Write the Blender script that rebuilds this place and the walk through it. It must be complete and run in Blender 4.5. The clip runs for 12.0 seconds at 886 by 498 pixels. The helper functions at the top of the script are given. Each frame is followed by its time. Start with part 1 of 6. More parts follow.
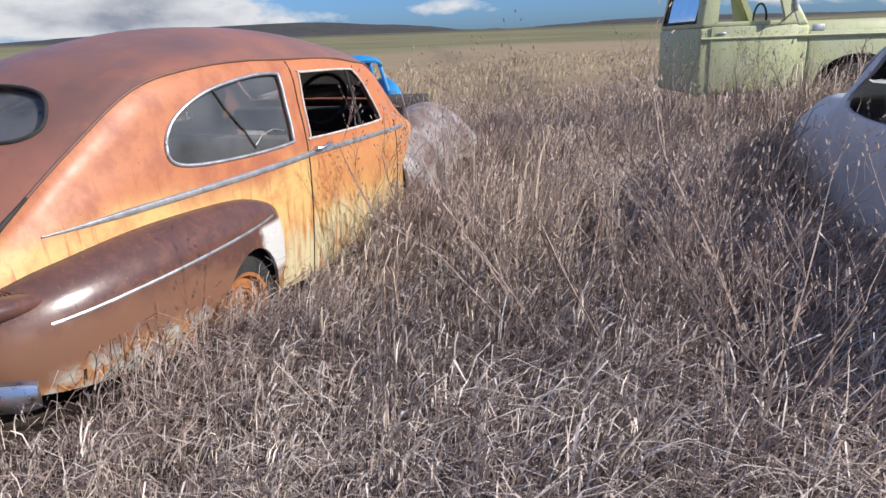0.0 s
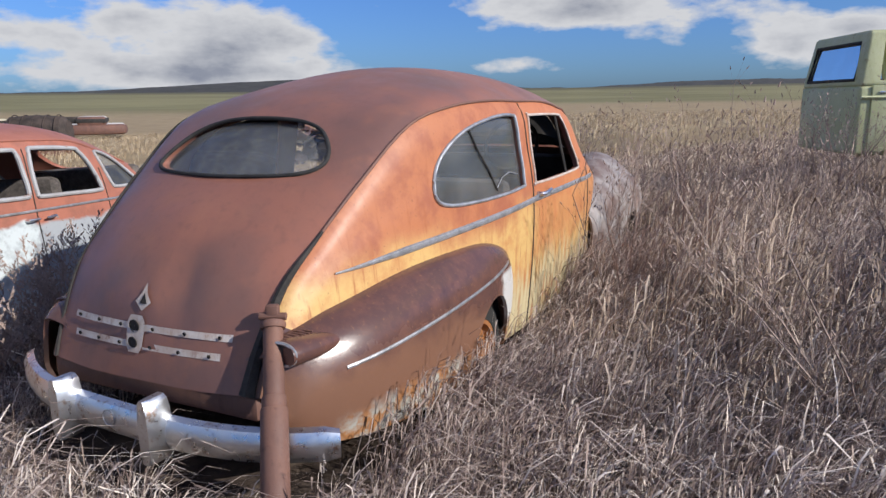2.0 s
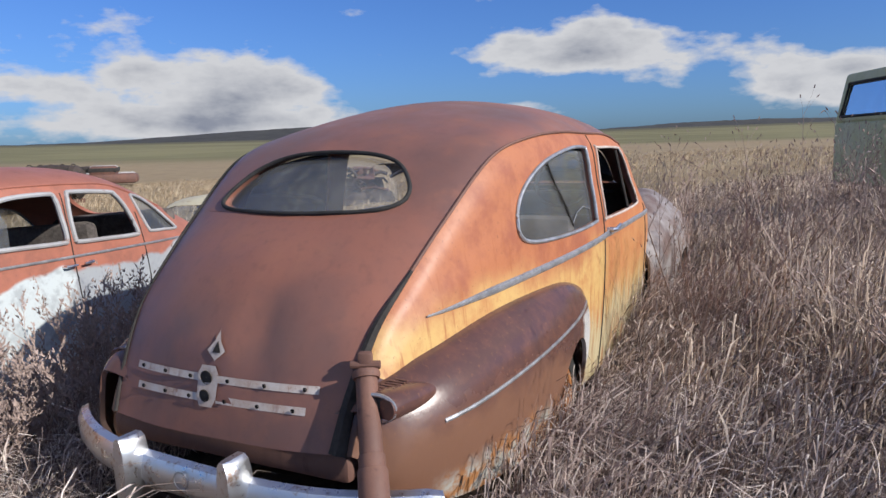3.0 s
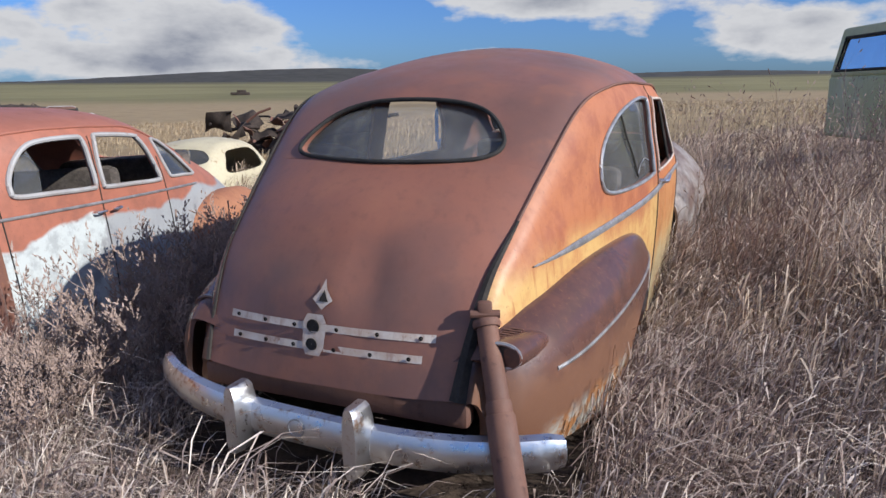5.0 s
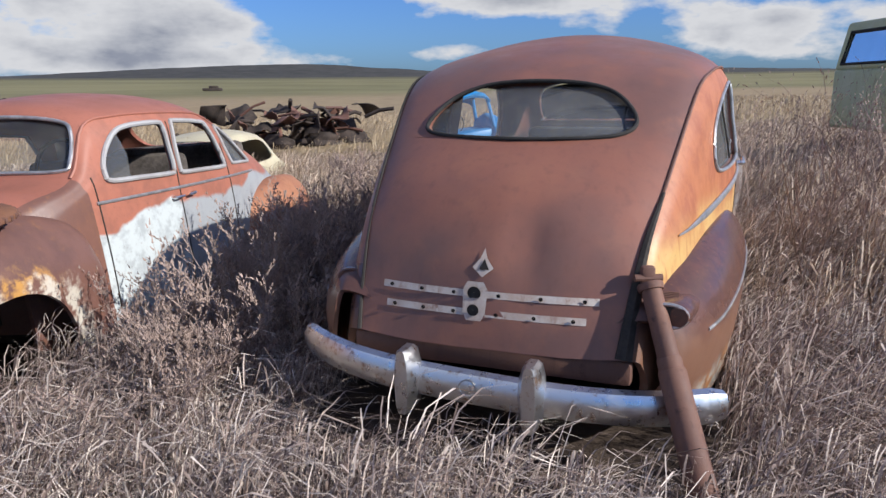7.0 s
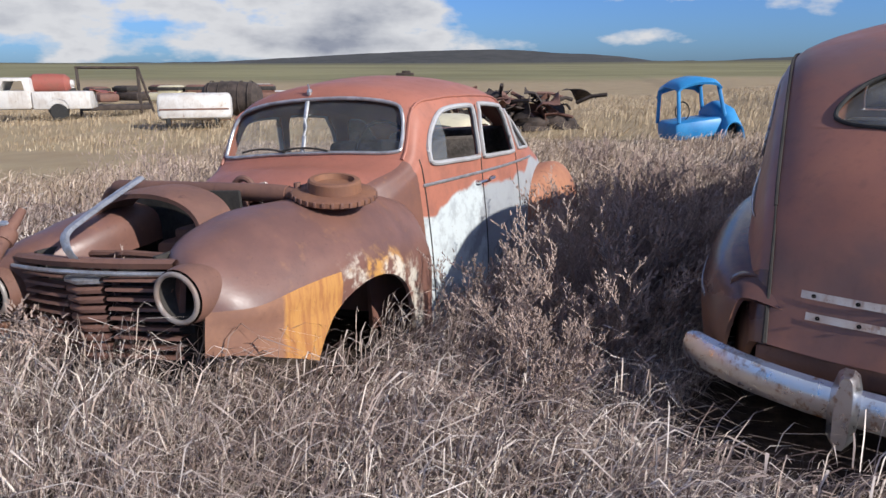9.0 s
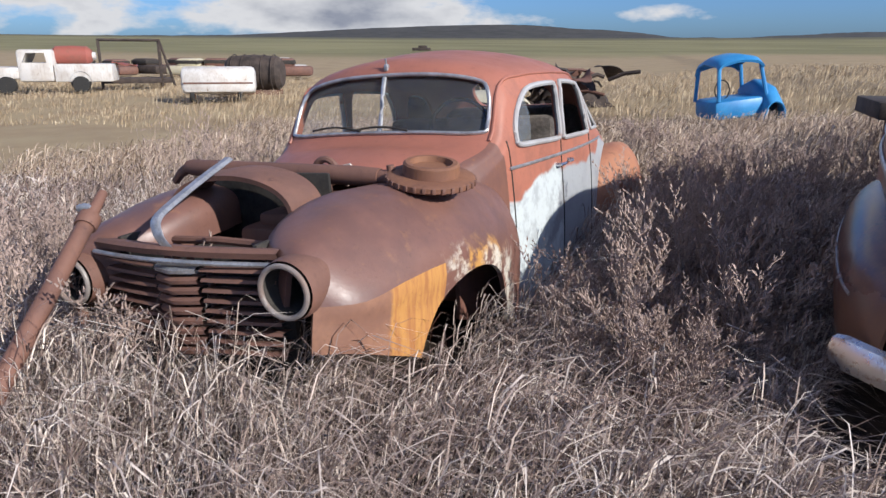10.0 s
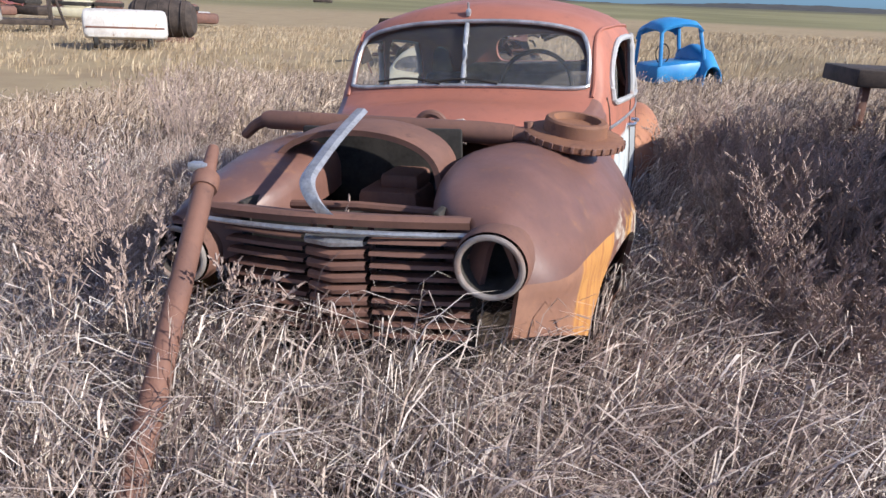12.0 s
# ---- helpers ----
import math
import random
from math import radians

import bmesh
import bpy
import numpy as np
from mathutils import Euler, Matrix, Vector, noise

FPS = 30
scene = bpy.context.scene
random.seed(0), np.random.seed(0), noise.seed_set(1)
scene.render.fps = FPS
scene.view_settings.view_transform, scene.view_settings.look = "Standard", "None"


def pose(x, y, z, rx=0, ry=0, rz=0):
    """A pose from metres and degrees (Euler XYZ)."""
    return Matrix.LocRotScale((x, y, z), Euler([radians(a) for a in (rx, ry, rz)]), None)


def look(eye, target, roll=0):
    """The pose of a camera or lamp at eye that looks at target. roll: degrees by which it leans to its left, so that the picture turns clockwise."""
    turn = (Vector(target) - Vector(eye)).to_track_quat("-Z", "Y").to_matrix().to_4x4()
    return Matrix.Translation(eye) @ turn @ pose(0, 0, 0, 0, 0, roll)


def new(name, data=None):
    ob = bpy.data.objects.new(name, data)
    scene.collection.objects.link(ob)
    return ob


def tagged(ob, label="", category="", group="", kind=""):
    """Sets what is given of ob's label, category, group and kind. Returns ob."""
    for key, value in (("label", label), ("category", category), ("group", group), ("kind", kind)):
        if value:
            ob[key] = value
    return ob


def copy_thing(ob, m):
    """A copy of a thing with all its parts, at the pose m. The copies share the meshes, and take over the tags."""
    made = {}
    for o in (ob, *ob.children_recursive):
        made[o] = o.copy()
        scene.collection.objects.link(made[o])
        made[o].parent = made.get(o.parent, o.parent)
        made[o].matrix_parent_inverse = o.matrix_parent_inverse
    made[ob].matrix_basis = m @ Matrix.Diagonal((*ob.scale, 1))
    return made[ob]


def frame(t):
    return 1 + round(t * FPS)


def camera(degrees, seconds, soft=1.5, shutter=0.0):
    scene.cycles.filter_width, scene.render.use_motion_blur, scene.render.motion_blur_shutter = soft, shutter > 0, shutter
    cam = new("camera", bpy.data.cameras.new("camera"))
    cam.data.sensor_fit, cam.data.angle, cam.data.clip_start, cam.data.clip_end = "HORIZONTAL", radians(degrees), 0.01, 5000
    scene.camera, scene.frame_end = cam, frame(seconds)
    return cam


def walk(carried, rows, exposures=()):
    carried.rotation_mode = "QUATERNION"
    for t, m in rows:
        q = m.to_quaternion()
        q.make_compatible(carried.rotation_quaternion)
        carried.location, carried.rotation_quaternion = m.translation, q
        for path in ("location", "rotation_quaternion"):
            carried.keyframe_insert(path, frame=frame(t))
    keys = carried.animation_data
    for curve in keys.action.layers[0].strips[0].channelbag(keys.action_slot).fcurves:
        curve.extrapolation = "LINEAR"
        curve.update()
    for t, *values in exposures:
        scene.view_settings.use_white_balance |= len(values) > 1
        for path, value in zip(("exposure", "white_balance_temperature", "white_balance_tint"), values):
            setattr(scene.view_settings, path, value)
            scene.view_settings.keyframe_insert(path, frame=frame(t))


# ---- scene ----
cam = camera(64.9, 12.0)
PATH = [
    (0, (-0.047, 0.131, 1.557), (-0.007, 2.049, 0.992), -2.2),
    (0.5, (-0.355, 0.238, 1.558), (-0.396, 2.158, 1.0), -2.8),
    (1, (-0.589, 0.373, 1.564), (-0.666, 2.294, 1.013), -2.7),
    (1.5, (-0.848, 0.356, 1.547), (-0.957, 2.299, 1.086), -0.9),
    (2, (-1.07, 0.331, 1.505), (-1.185, 2.284, 1.092), -0.8),
    (2.5, (-1.242, 0.438, 1.478), (-1.369, 2.396, 1.09), -0.9),
    (2.7, (-1.318, 0.533, 1.449), (-1.459, 2.508, 1.164), -1.8),
    (4.5, (-1.851, 0.53, 1.473), (-1.877, 2.488, 1.067), 0.6),
    (5, (-1.954, 0.513, 1.47), (-1.977, 2.465, 1.031), -0.7),
    (5.5, (-2.087, 0.484, 1.475), (-2.102, 2.437, 1.044), -2.4),
    (6, (-2.261, 0.396, 1.448), (-2.164, 2.345, 1.011), -4.4),
    (6.5, (-2.445, 0.327, 1.418), (-2.311, 2.271, 0.967), -4.5),
    (7, (-2.643, 0.359, 1.412), (-2.589, 2.307, 0.963), -0.6),
    (7.5, (-2.859, 0.465, 1.389), (-2.943, 2.41, 0.932), -0.8),
    (7.7, (-2.949, 0.475, 1.397), (-3.097, 2.418, 0.947), -0.8),
    (9.3, (-3.658, 0.537, 1.405), (-4.114, 2.423, 0.917), -0.4),
    (9.5, (-3.75, 0.578, 1.4), (-4.21, 2.461, 0.909), -0.5),
    (10, (-3.968, 0.64, 1.403), (-4.434, 2.507, 0.855), 0.2),
    (10.5, (-4.266, 0.611, 1.375), (-4.731, 2.47, 0.803), 0.2),
    (11, (-4.512, 0.609, 1.358), (-4.973, 2.462, 0.763), -0.1),
    (11.5, (-4.78, 0.683, 1.355), (-5.136, 2.554, 0.744), 0.8),
    (12, (-5.015, 0.764, 1.321), (-5.191, 2.647, 0.669), 2.7),
]
walk(cam, [(t, look(eye, target, roll)) for t, eye, target, roll in PATH], [(0, 0.40), (1, 0.32), (2.5, 0.16), (5, 0.18), (7.5, 0.28), (10, 0.32), (12, 0.6)])

# ---- world, sun ----
SUN = Vector((0.790, -0.368, 0.495)).normalized()
world = bpy.data.worlds.new("world")
scene.world = world
world.use_nodes = True


def sky_nodes():
    nt = world.node_tree
    n, l = nt.nodes, nt.links
    bg = n["Background"]
    sky = n.new("ShaderNodeTexSky")
    sky.sky_type, sky.sun_disc = "NISHITA", False
    sky.sun_elevation = math.asin(SUN.z)
    sky.sun_rotation = math.atan2(SUN.x, SUN.y)
    tc = n.new("ShaderNodeTexCoord")
    sep = n.new("ShaderNodeSeparateXYZ")
    l.new(tc.outputs["Generated"], sep.inputs[0])

    def m(op, a, b=None, c=None, clamp=False):
        x = n.new("ShaderNodeMath")
        x.operation, x.use_clamp = op, clamp
        for i, v in enumerate((a, b, c)):
            if v is None:
                continue
            if isinstance(v, (int, float)):
                x.inputs[i].default_value = v
            else:
                l.new(v, x.inputs[i])
        return x.outputs[0]
    X, Y, Z = sep.outputs
    az = m("ARCTAN2", X, Y)
    el = m("ARCSINE", Z)
    cv = n.new("ShaderNodeCombineXYZ")
    l.new(m("MULTIPLY", az, 1.0), cv.inputs[0])
    l.new(m("MULTIPLY", el, 2.2), cv.inputs[1])
    fine = n.new("ShaderNodeTexNoise")
    fine.inputs["Scale"].default_value, fine.inputs["Detail"].default_value, fine.inputs["Roughness"].default_value = 9.0, 8.0, 0.55
    l.new(cv.outputs[0], fine.inputs["Vector"])
    big = n.new("ShaderNodeTexNoise")
    big.inputs["Scale"].default_value, big.inputs["Detail"].default_value = 3.2, 3.0
    l.new(cv.outputs[0], big.inputs["Vector"])
    dens = m("ADD", m("MULTIPLY", big.outputs[0], 0.45), m("MULTIPLY", fine.outputs[0], 0.95))
    # banks of cumulus: azimuth, elevation, half widths, weight (degrees)
    total = None
    for a0, e0, wa, we, k in CLOUDS:
        dx = m("DIVIDE", m("SUBTRACT", az, radians(a0)), radians(wa))
        dy = m("DIVIDE", m("SUBTRACT", el, radians(e0)), radians(we))
        r2 = m("ADD", m("MULTIPLY", dx, dx), m("MULTIPLY", dy, dy))
        g = m("MULTIPLY", m("POWER", 2.718, m("MULTIPLY", r2, -0.7)), k)
        total = g if total is None else m("ADD", total, g)
    # broken cloud overhead, out of view, added to raise the fill light
    high = m("MULTIPLY", m("SUBTRACT", el, radians(11)), 0.9, None, True)
    raw = m("ADD", m("SUBTRACT", dens, 0.97), m("ADD", total, m("MINIMUM", high, 0.26)))
    cover = m("MULTIPLY", raw, 7.5, None, True)
    thick = m("MULTIPLY", m("SUBTRACT", raw, 0.16), 2.8, None, True)
    ramp = n.new("ShaderNodeMix")
    ramp.data_type = "RGBA"
    l.new(m("MULTIPLY", thick, m("ADD", 0.35, m("MULTIPLY", fine.outputs[0], 0.9))), ramp.inputs["Factor"])
    ramp.inputs["A"].default_value = (5.9, 6.0, 6.3, 1)
    ramp.inputs["B"].default_value = (2.0, 2.25, 2.95, 1)
    mix = n.new("ShaderNodeMix")
    mix.data_type = "RGBA"
    l.new(cover, mix.inputs["Factor"])
    tint = n.new("ShaderNodeMix")
    tint.data_type, tint.blend_type = "RGBA", "MULTIPLY"
    tint.inputs["Factor"].default_value = 1.0
    tint.inputs["B"].default_value = (0.37, 0.64, 1.25, 1)
    l.new(sky.outputs[0], tint.inputs["A"])
    l.new(tint.outputs["Result"], mix.inputs["A"])
    l.new(ramp.outputs["Result"], mix.inputs["B"])
    l.new(mix.outputs["Result"], bg.inputs["Color"])
    bg.inputs["Strength"].default_value = 0.095


CLOUDS = [(-21, 4.4, 7.5, 3.4, 0.52), (-19, 2.2, 10, 1.0, 0.30), (-42, 6, 10, 5, 0.42), (7.5, 7.0, 9, 1.9, 0.58), (2, 2.7, 5.5, 0.8, 0.36), (25, 3.9, 6.5, 1.9, 0.44), (45, 5, 14, 3, 0.35), (0, 16, 26, 4, 0.4), (120, 20, 60, 12, 0.25), (-120, 20, 60, 12, 0.25)]
sky_nodes()
sun = new("sun", bpy.data.lights.new("sun", "SUN"))
sun.data.energy, sun.data.angle, sun.data.color = 5.0, radians(0.6), (1.0, 0.965, 0.92)
sun.matrix_world = look(SUN * 50, (0, 0, 0))

# ---- materials ----


class Mat:
    """A small wrapper round one node material."""

    def __init__(self, name, rough=0.8, metal=0.0, spec=0.5):
        self.m = bpy.data.materials.new(name)
        self.m.use_nodes = True
        self.n, self.l = self.m.node_tree.nodes, self.m.node_tree.links
        self.b = self.n["Principled BSDF"]
        self.b.inputs["Roughness"].default_value = rough
        self.b.inputs["Metallic"].default_value = metal
        self.b.inputs["Specular IOR Level"].default_value = spec
        self.tc = self.n.new("ShaderNodeTexCoord")

    def vec(self, scale=(1, 1, 1), src="Object"):
        mp = self.n.new("ShaderNodeMapping")
        mp.inputs["Scale"].default_value = scale
        self.l.new(self.tc.outputs[src], mp.inputs[0])
        return mp.outputs[0]

    def noise(self, scale, detail=5, rough=0.6, vec=None):
        t = self.n.new("ShaderNodeTexNoise")
        t.inputs["Scale"].default_value, t.inputs["Detail"].default_value, t.inputs["Roughness"].default_value = scale, detail, rough
        self.l.new(vec or self.vec(), t.inputs["Vector"])
        return t.outputs[0]

    def math(self, op, a, b=0.0, clamp=False):
        x = self.n.new("ShaderNodeMath")
        x.operation, x.use_clamp = op, clamp
        for i, v in enumerate((a, b)):
            if isinstance(v, (int, float)):
                x.inputs[i].default_value = v
            else:
                self.l.new(v, x.inputs[i])
        return x.outputs[0]

    def step(self, v, lo, hi):
        r = self.n.new("ShaderNodeMapRange")
        r.interpolation_type = "SMOOTHSTEP"
        self.l.new(v, r.inputs[0])
        r.inputs[1].default_value, r.inputs[2].default_value = lo, hi
        return r.outputs[0]

    def mix(self, f, a, b, blend="MIX"):
        x = self.n.new("ShaderNodeMix")
        x.data_type, x.blend_type = "RGBA", blend
        for k, v in (("Factor", f), ("A", a), ("B", b)):
            if isinstance(v, (int, float)):
                x.inputs[k].default_value = v
            elif isinstance(v, tuple):
                x.inputs[k].default_value = (*v, 1)
            else:
                self.l.new(v, x.inputs[k])
        return x.outputs["Result"]

    def xyz(self):
        s = self.n.new("ShaderNodeSeparateXYZ")
        self.l.new(self.tc.outputs["Object"], s.inputs[0])
        return s.outputs

    def random(self):
        return self.n.new("ShaderNodeObjectInfo").outputs["Random"]

    def island(self):
        return self.n.new("ShaderNodeNewGeometry").outputs["Random Per Island"]

    def color(self, c):
        if isinstance(c, tuple):
            self.b.inputs["Base Color"].default_value = (*c, 1)
        else:
            self.l.new(c, self.b.inputs["Base Color"])
        return self

    def rough(self, v):
        self.l.new(v, self.b.inputs["Roughness"])
        return self

    def bump(self, h, dist=0.004, strength=0.6):
        bp = self.n.new("ShaderNodeBump")
        bp.inputs["Distance"].default_value, bp.inputs["Strength"].default_value = dist, strength
        self.l.new(h, bp.inputs["Height"])
        self.l.new(bp.outputs[0], self.b.inputs["Normal"])
        return self


def patina(name, base, worn, dark, rough=0.55, s=1.0, streak=0.5):
    """Old paint: a base colour, patches of worn colour, small rust specks and vertical streaks."""
    M = Mat(name, rough)
    big = M.noise(2.2 * s, 6, 0.62)
    mid = M.noise(9 * s, 6, 0.65)
    fine = M.noise(60 * s, 4, 0.7)
    streaks = M.noise(6, 4, 0.6, M.vec((5, 5, 0.35)))
    c = M.mix(M.step(big, 0.38, 0.66), base, worn)
    c = M.mix(M.math("MULTIPLY", M.step(streaks, 0.5, 0.75), streak), c, dark)
    c = M.mix(M.step(mid, 0.6, 0.74), c, dark)
    c = M.mix(M.math("MULTIPLY", M.step(fine, 0.58, 0.7), 0.55), c, dark)
    M.color(c).rough(M.math("ADD", M.math("MULTIPLY", mid, 0.35), rough - 0.17))
    return M.bump(fine, 0.002, 0.35)


def plain(name, col, rough=0.8, metal=0.0, var=0.35, s=12.0, bump=0.002):
    M = Mat(name, rough, metal)
    a, b = M.noise(s, 6, 0.65), M.noise(s * 9, 3, 0.6)
    lo = tuple(x * (1 - var) for x in col)
    hi = tuple(min(1, x * (1 + var)) for x in col)
    M.color(M.mix(M.step(M.math("ADD", M.math("MULTIPLY", a, 0.7), M.math("MULTIPLY", b, 0.3)), 0.35, 0.65), lo, hi))
    return M.bump(b, bump, 0.4)


def top_paint():
    """Sun-baked rust-red roof paint: soft clouds of brown and grey, faint run-off, fine pitting."""
    M = Mat("rust_red_paint", 0.42)
    big, mid, fine, pit = M.noise(1.3, 4, 0.55), M.noise(4.5, 6, 0.6), M.noise(28, 5, 0.65), M.noise(130, 3, 0.6)
    runs = M.noise(5, 4, 0.55, M.vec((4, 4, 0.5)))
    c = M.mix(M.step(big, 0.36, 0.62), (0.262, 0.108, 0.074), (0.165, 0.086, 0.072))
    c = M.mix(M.math("MULTIPLY", M.step(mid, 0.48, 0.72), 0.55), c, (0.300, 0.128, 0.080))
    c = M.mix(M.math("MULTIPLY", M.step(runs, 0.52, 0.78), 0.35), c, (0.125, 0.062, 0.052))
    c = M.mix(M.math("MULTIPLY", M.step(fine, 0.5, 0.75), 0.28), c, (0.150, 0.066, 0.050))
    c = M.mix(M.math("MULTIPLY", M.step(pit, 0.66, 0.76), 0.5), c, (0.09, 0.045, 0.036))
    M.color(c).rough(M.math("ADD", M.math("MULTIPLY", mid, 0.4), 0.22))
    return M.bump(M.math("ADD", M.math("MULTIPLY", fine, 0.5), M.math("MULTIPLY", pit, 0.3)), 0.002, 0.35)


TOP = top_paint()


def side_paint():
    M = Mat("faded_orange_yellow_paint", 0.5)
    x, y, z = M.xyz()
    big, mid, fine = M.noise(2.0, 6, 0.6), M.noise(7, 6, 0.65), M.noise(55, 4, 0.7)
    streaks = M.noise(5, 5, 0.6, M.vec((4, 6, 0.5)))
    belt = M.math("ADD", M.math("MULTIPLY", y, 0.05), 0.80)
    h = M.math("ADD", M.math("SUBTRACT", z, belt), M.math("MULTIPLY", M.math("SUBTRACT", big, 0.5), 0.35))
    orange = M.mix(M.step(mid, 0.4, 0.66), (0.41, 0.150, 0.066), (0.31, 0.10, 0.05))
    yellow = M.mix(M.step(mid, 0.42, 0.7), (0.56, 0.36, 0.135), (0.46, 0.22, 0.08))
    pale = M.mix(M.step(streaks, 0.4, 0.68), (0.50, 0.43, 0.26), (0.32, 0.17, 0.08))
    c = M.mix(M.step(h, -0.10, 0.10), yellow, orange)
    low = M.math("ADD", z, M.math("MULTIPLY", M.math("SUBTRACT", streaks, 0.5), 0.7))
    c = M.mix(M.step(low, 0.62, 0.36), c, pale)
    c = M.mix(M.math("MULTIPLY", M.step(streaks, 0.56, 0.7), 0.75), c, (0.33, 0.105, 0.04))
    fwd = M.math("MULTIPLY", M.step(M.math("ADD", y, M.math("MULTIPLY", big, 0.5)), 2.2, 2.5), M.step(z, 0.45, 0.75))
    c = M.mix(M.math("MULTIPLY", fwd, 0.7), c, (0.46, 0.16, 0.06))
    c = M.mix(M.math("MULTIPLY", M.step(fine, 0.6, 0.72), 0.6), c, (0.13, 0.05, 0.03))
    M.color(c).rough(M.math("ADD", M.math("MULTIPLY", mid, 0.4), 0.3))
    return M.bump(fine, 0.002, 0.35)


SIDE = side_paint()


def fender_paint():
    """Brown gloss on top, rust and bared primer along the skirt."""
    M = Mat("brown_fender_paint", 0.3)
    x, y, z = M.xyz()
    big, mid, fine = M.noise(3.0, 6, 0.65), M.noise(11, 6, 0.65), M.noise(60, 4, 0.7)
    c = M.mix(M.step(mid, 0.4, 0.68), (0.090, 0.046, 0.040), (0.125, 0.058, 0.044))
    skirt = M.math("ADD", z, M.math("MULTIPLY", M.math("SUBTRACT", big, 0.5), 0.35))
    c = M.mix(M.step(skirt, 0.58, 0.44), c, (0.175, 0.085, 0.052))
    low = M.mix(M.step(mid, 0.45, 0.6), (0.34, 0.155, 0.06), (0.36, 0.35, 0.31))
    c = M.mix(M.step(skirt, 0.36, 0.24), c, low)
    bare = M.math("MULTIPLY", M.step(M.math("ADD", y, M.math("MULTIPLY", mid, 0.12)), 1.50, 1.56), M.math("MULTIPLY", M.step(z, 0.30, 0.36), M.step(z, 0.63, 0.60)))
    bare = M.math("MULTIPLY", bare, M.step(y, 2.2, 2.0))
    c = M.mix(bare, c, (0.52, 0.51, 0.49))
    c = M.mix(M.math("MULTIPLY", M.step(fine, 0.58, 0.7), 0.5), c, (0.22, 0.10, 0.05))
    M.color(c).rough(M.math("ADD", M.math("MULTIPLY", M.step(skirt, 0.6, 0.42), 0.3), M.math("ADD", M.math("MULTIPLY", mid, 0.2), 0.13)))
    return M.bump(fine, 0.0015, 0.3)


FENDER = fender_paint()
FFEND = patina("worn_front_fender_paint", (0.150, 0.100, 0.085), (0.340, 0.315, 0.300), (0.075, 0.048, 0.042), 0.5, 1.3, 0.5)
CHROME = Mat("weathered_chrome", 0.25, 1.0)
CHROME.color(CHROME.mix(CHROME.step(CHROME.noise(16, 6, 0.7), 0.52, 0.7), (0.72, 0.73, 0.75), (0.34, 0.20, 0.12)))
CHROME.rough(CHROME.math("ADD", CHROME.math("MULTIPLY", CHROME.noise(30, 5), 0.4), 0.12))
DULL = plain("dull_metal_trim", (0.42, 0.42, 0.43), 0.42, 0.7, 0.3, 14)
BARE = patina("bare_mount_metal", (0.56, 0.51, 0.47), (0.46, 0.36, 0.30), (0.22, 0.085, 0.045), 0.7, 4.0, 0.6)
RUST = patina("brown_rust", (0.132, 0.066, 0.050), (0.178, 0.086, 0.060), (0.075, 0.038, 0.031), 0.72, 1.6, 0.35)
RUSTORANGE = patina("orange_rust", (0.36, 0.15, 0.045), (0.27, 0.095, 0.036), (0.13, 0.05, 0.03), 0.75, 1.6, 0.4)
RUBBER = plain("old_rubber", (0.022, 0.021, 0.020), 0.85, 0, 0.4, 20)
# near-black for dark parts and gaps, and for shade painted into hollows
DARK = plain("dark_parts_and_shade", (0.028, 0.024, 0.021), 0.9, 0, 0.5, 8)
SEATM = plain("grey_seat_cloth", (0.10, 0.085, 0.075), 0.95, 0, 0.5, 6, 0.01)
GREEN = patina("faded_green_paint", (0.40, 0.42, 0.22), (0.46, 0.47, 0.30), (0.22, 0.17, 0.09), 0.5, 0.8, 0.25)
GREY = patina("chalky_grey_paint", (0.56, 0.59, 0.62), (0.48, 0.50, 0.53), (0.26, 0.22, 0.19), 0.55, 0.8, 0.2)
BLUE = patina("bright_blue_paint", (0.02, 0.19, 0.44), (0.035, 0.25, 0.52), (0.02, 0.10, 0.24), 0.45, 0.8, 0.2)
WHITE = patina("dirty_white_paint", (0.58, 0.56, 0.53), (0.48, 0.44, 0.40), (0.22, 0.14, 0.09), 0.6, 0.9, 0.45)
CREAM = patina("cream_paint", (0.54, 0.49, 0.34), (0.47, 0.42, 0.30), (0.28, 0.17, 0.09), 0.55, 0.8, 0.2)
REDTANK = patina("faded_red_paint", (0.28, 0.075, 0.055), (0.24, 0.085, 0.06), (0.15, 0.05, 0.04), 0.6, 1.0, 0.2)


def primer_side():
    M = Mat("red_primer_over_white", 0.55)
    x, y, z = M.xyz()
    big, mid, fine = M.noise(2.6, 6, 0.6), M.noise(8, 6, 0.7), M.noise(60, 4, 0.7)
    red = M.mix(M.step(mid, 0.4, 0.66), (0.365, 0.135, 0.088), (0.28, 0.11, 0.075))
    pale = M.mix(M.step(mid, 0.45, 0.62), (0.50, 0.545, 0.55), (0.36, 0.39, 0.40))
    pale = M.mix(M.step(big, 0.56, 0.64), pale, (0.26, 0.27, 0.28))
    pale = M.mix(M.math("MULTIPLY", M.step(M.math("ADD", y, M.math("MULTIPLY", big, 0.25)), 0.92, 0.96), 0.8), pale, (0.27, 0.28, 0.30))
    h = M.math("ADD", z, M.math("MULTIPLY", M.math("SUBTRACT", M.noise(1.9, 5, 0.5), 0.5), 0.30))
    # the primer reaches lower at the front of the door
    h = M.math("ADD", h, M.math("MULTIPLY", M.step(y, 0.75, 0.45), 0.05))
    c = M.mix(M.step(h, -0.305, -0.275), pale, red)
    c = M.mix(M.math("MULTIPLY", M.step(fine, 0.6, 0.72), 0.6), c, (0.15, 0.06, 0.04))
    M.color(c)
    return M.bump(fine, 0.002, 0.35)


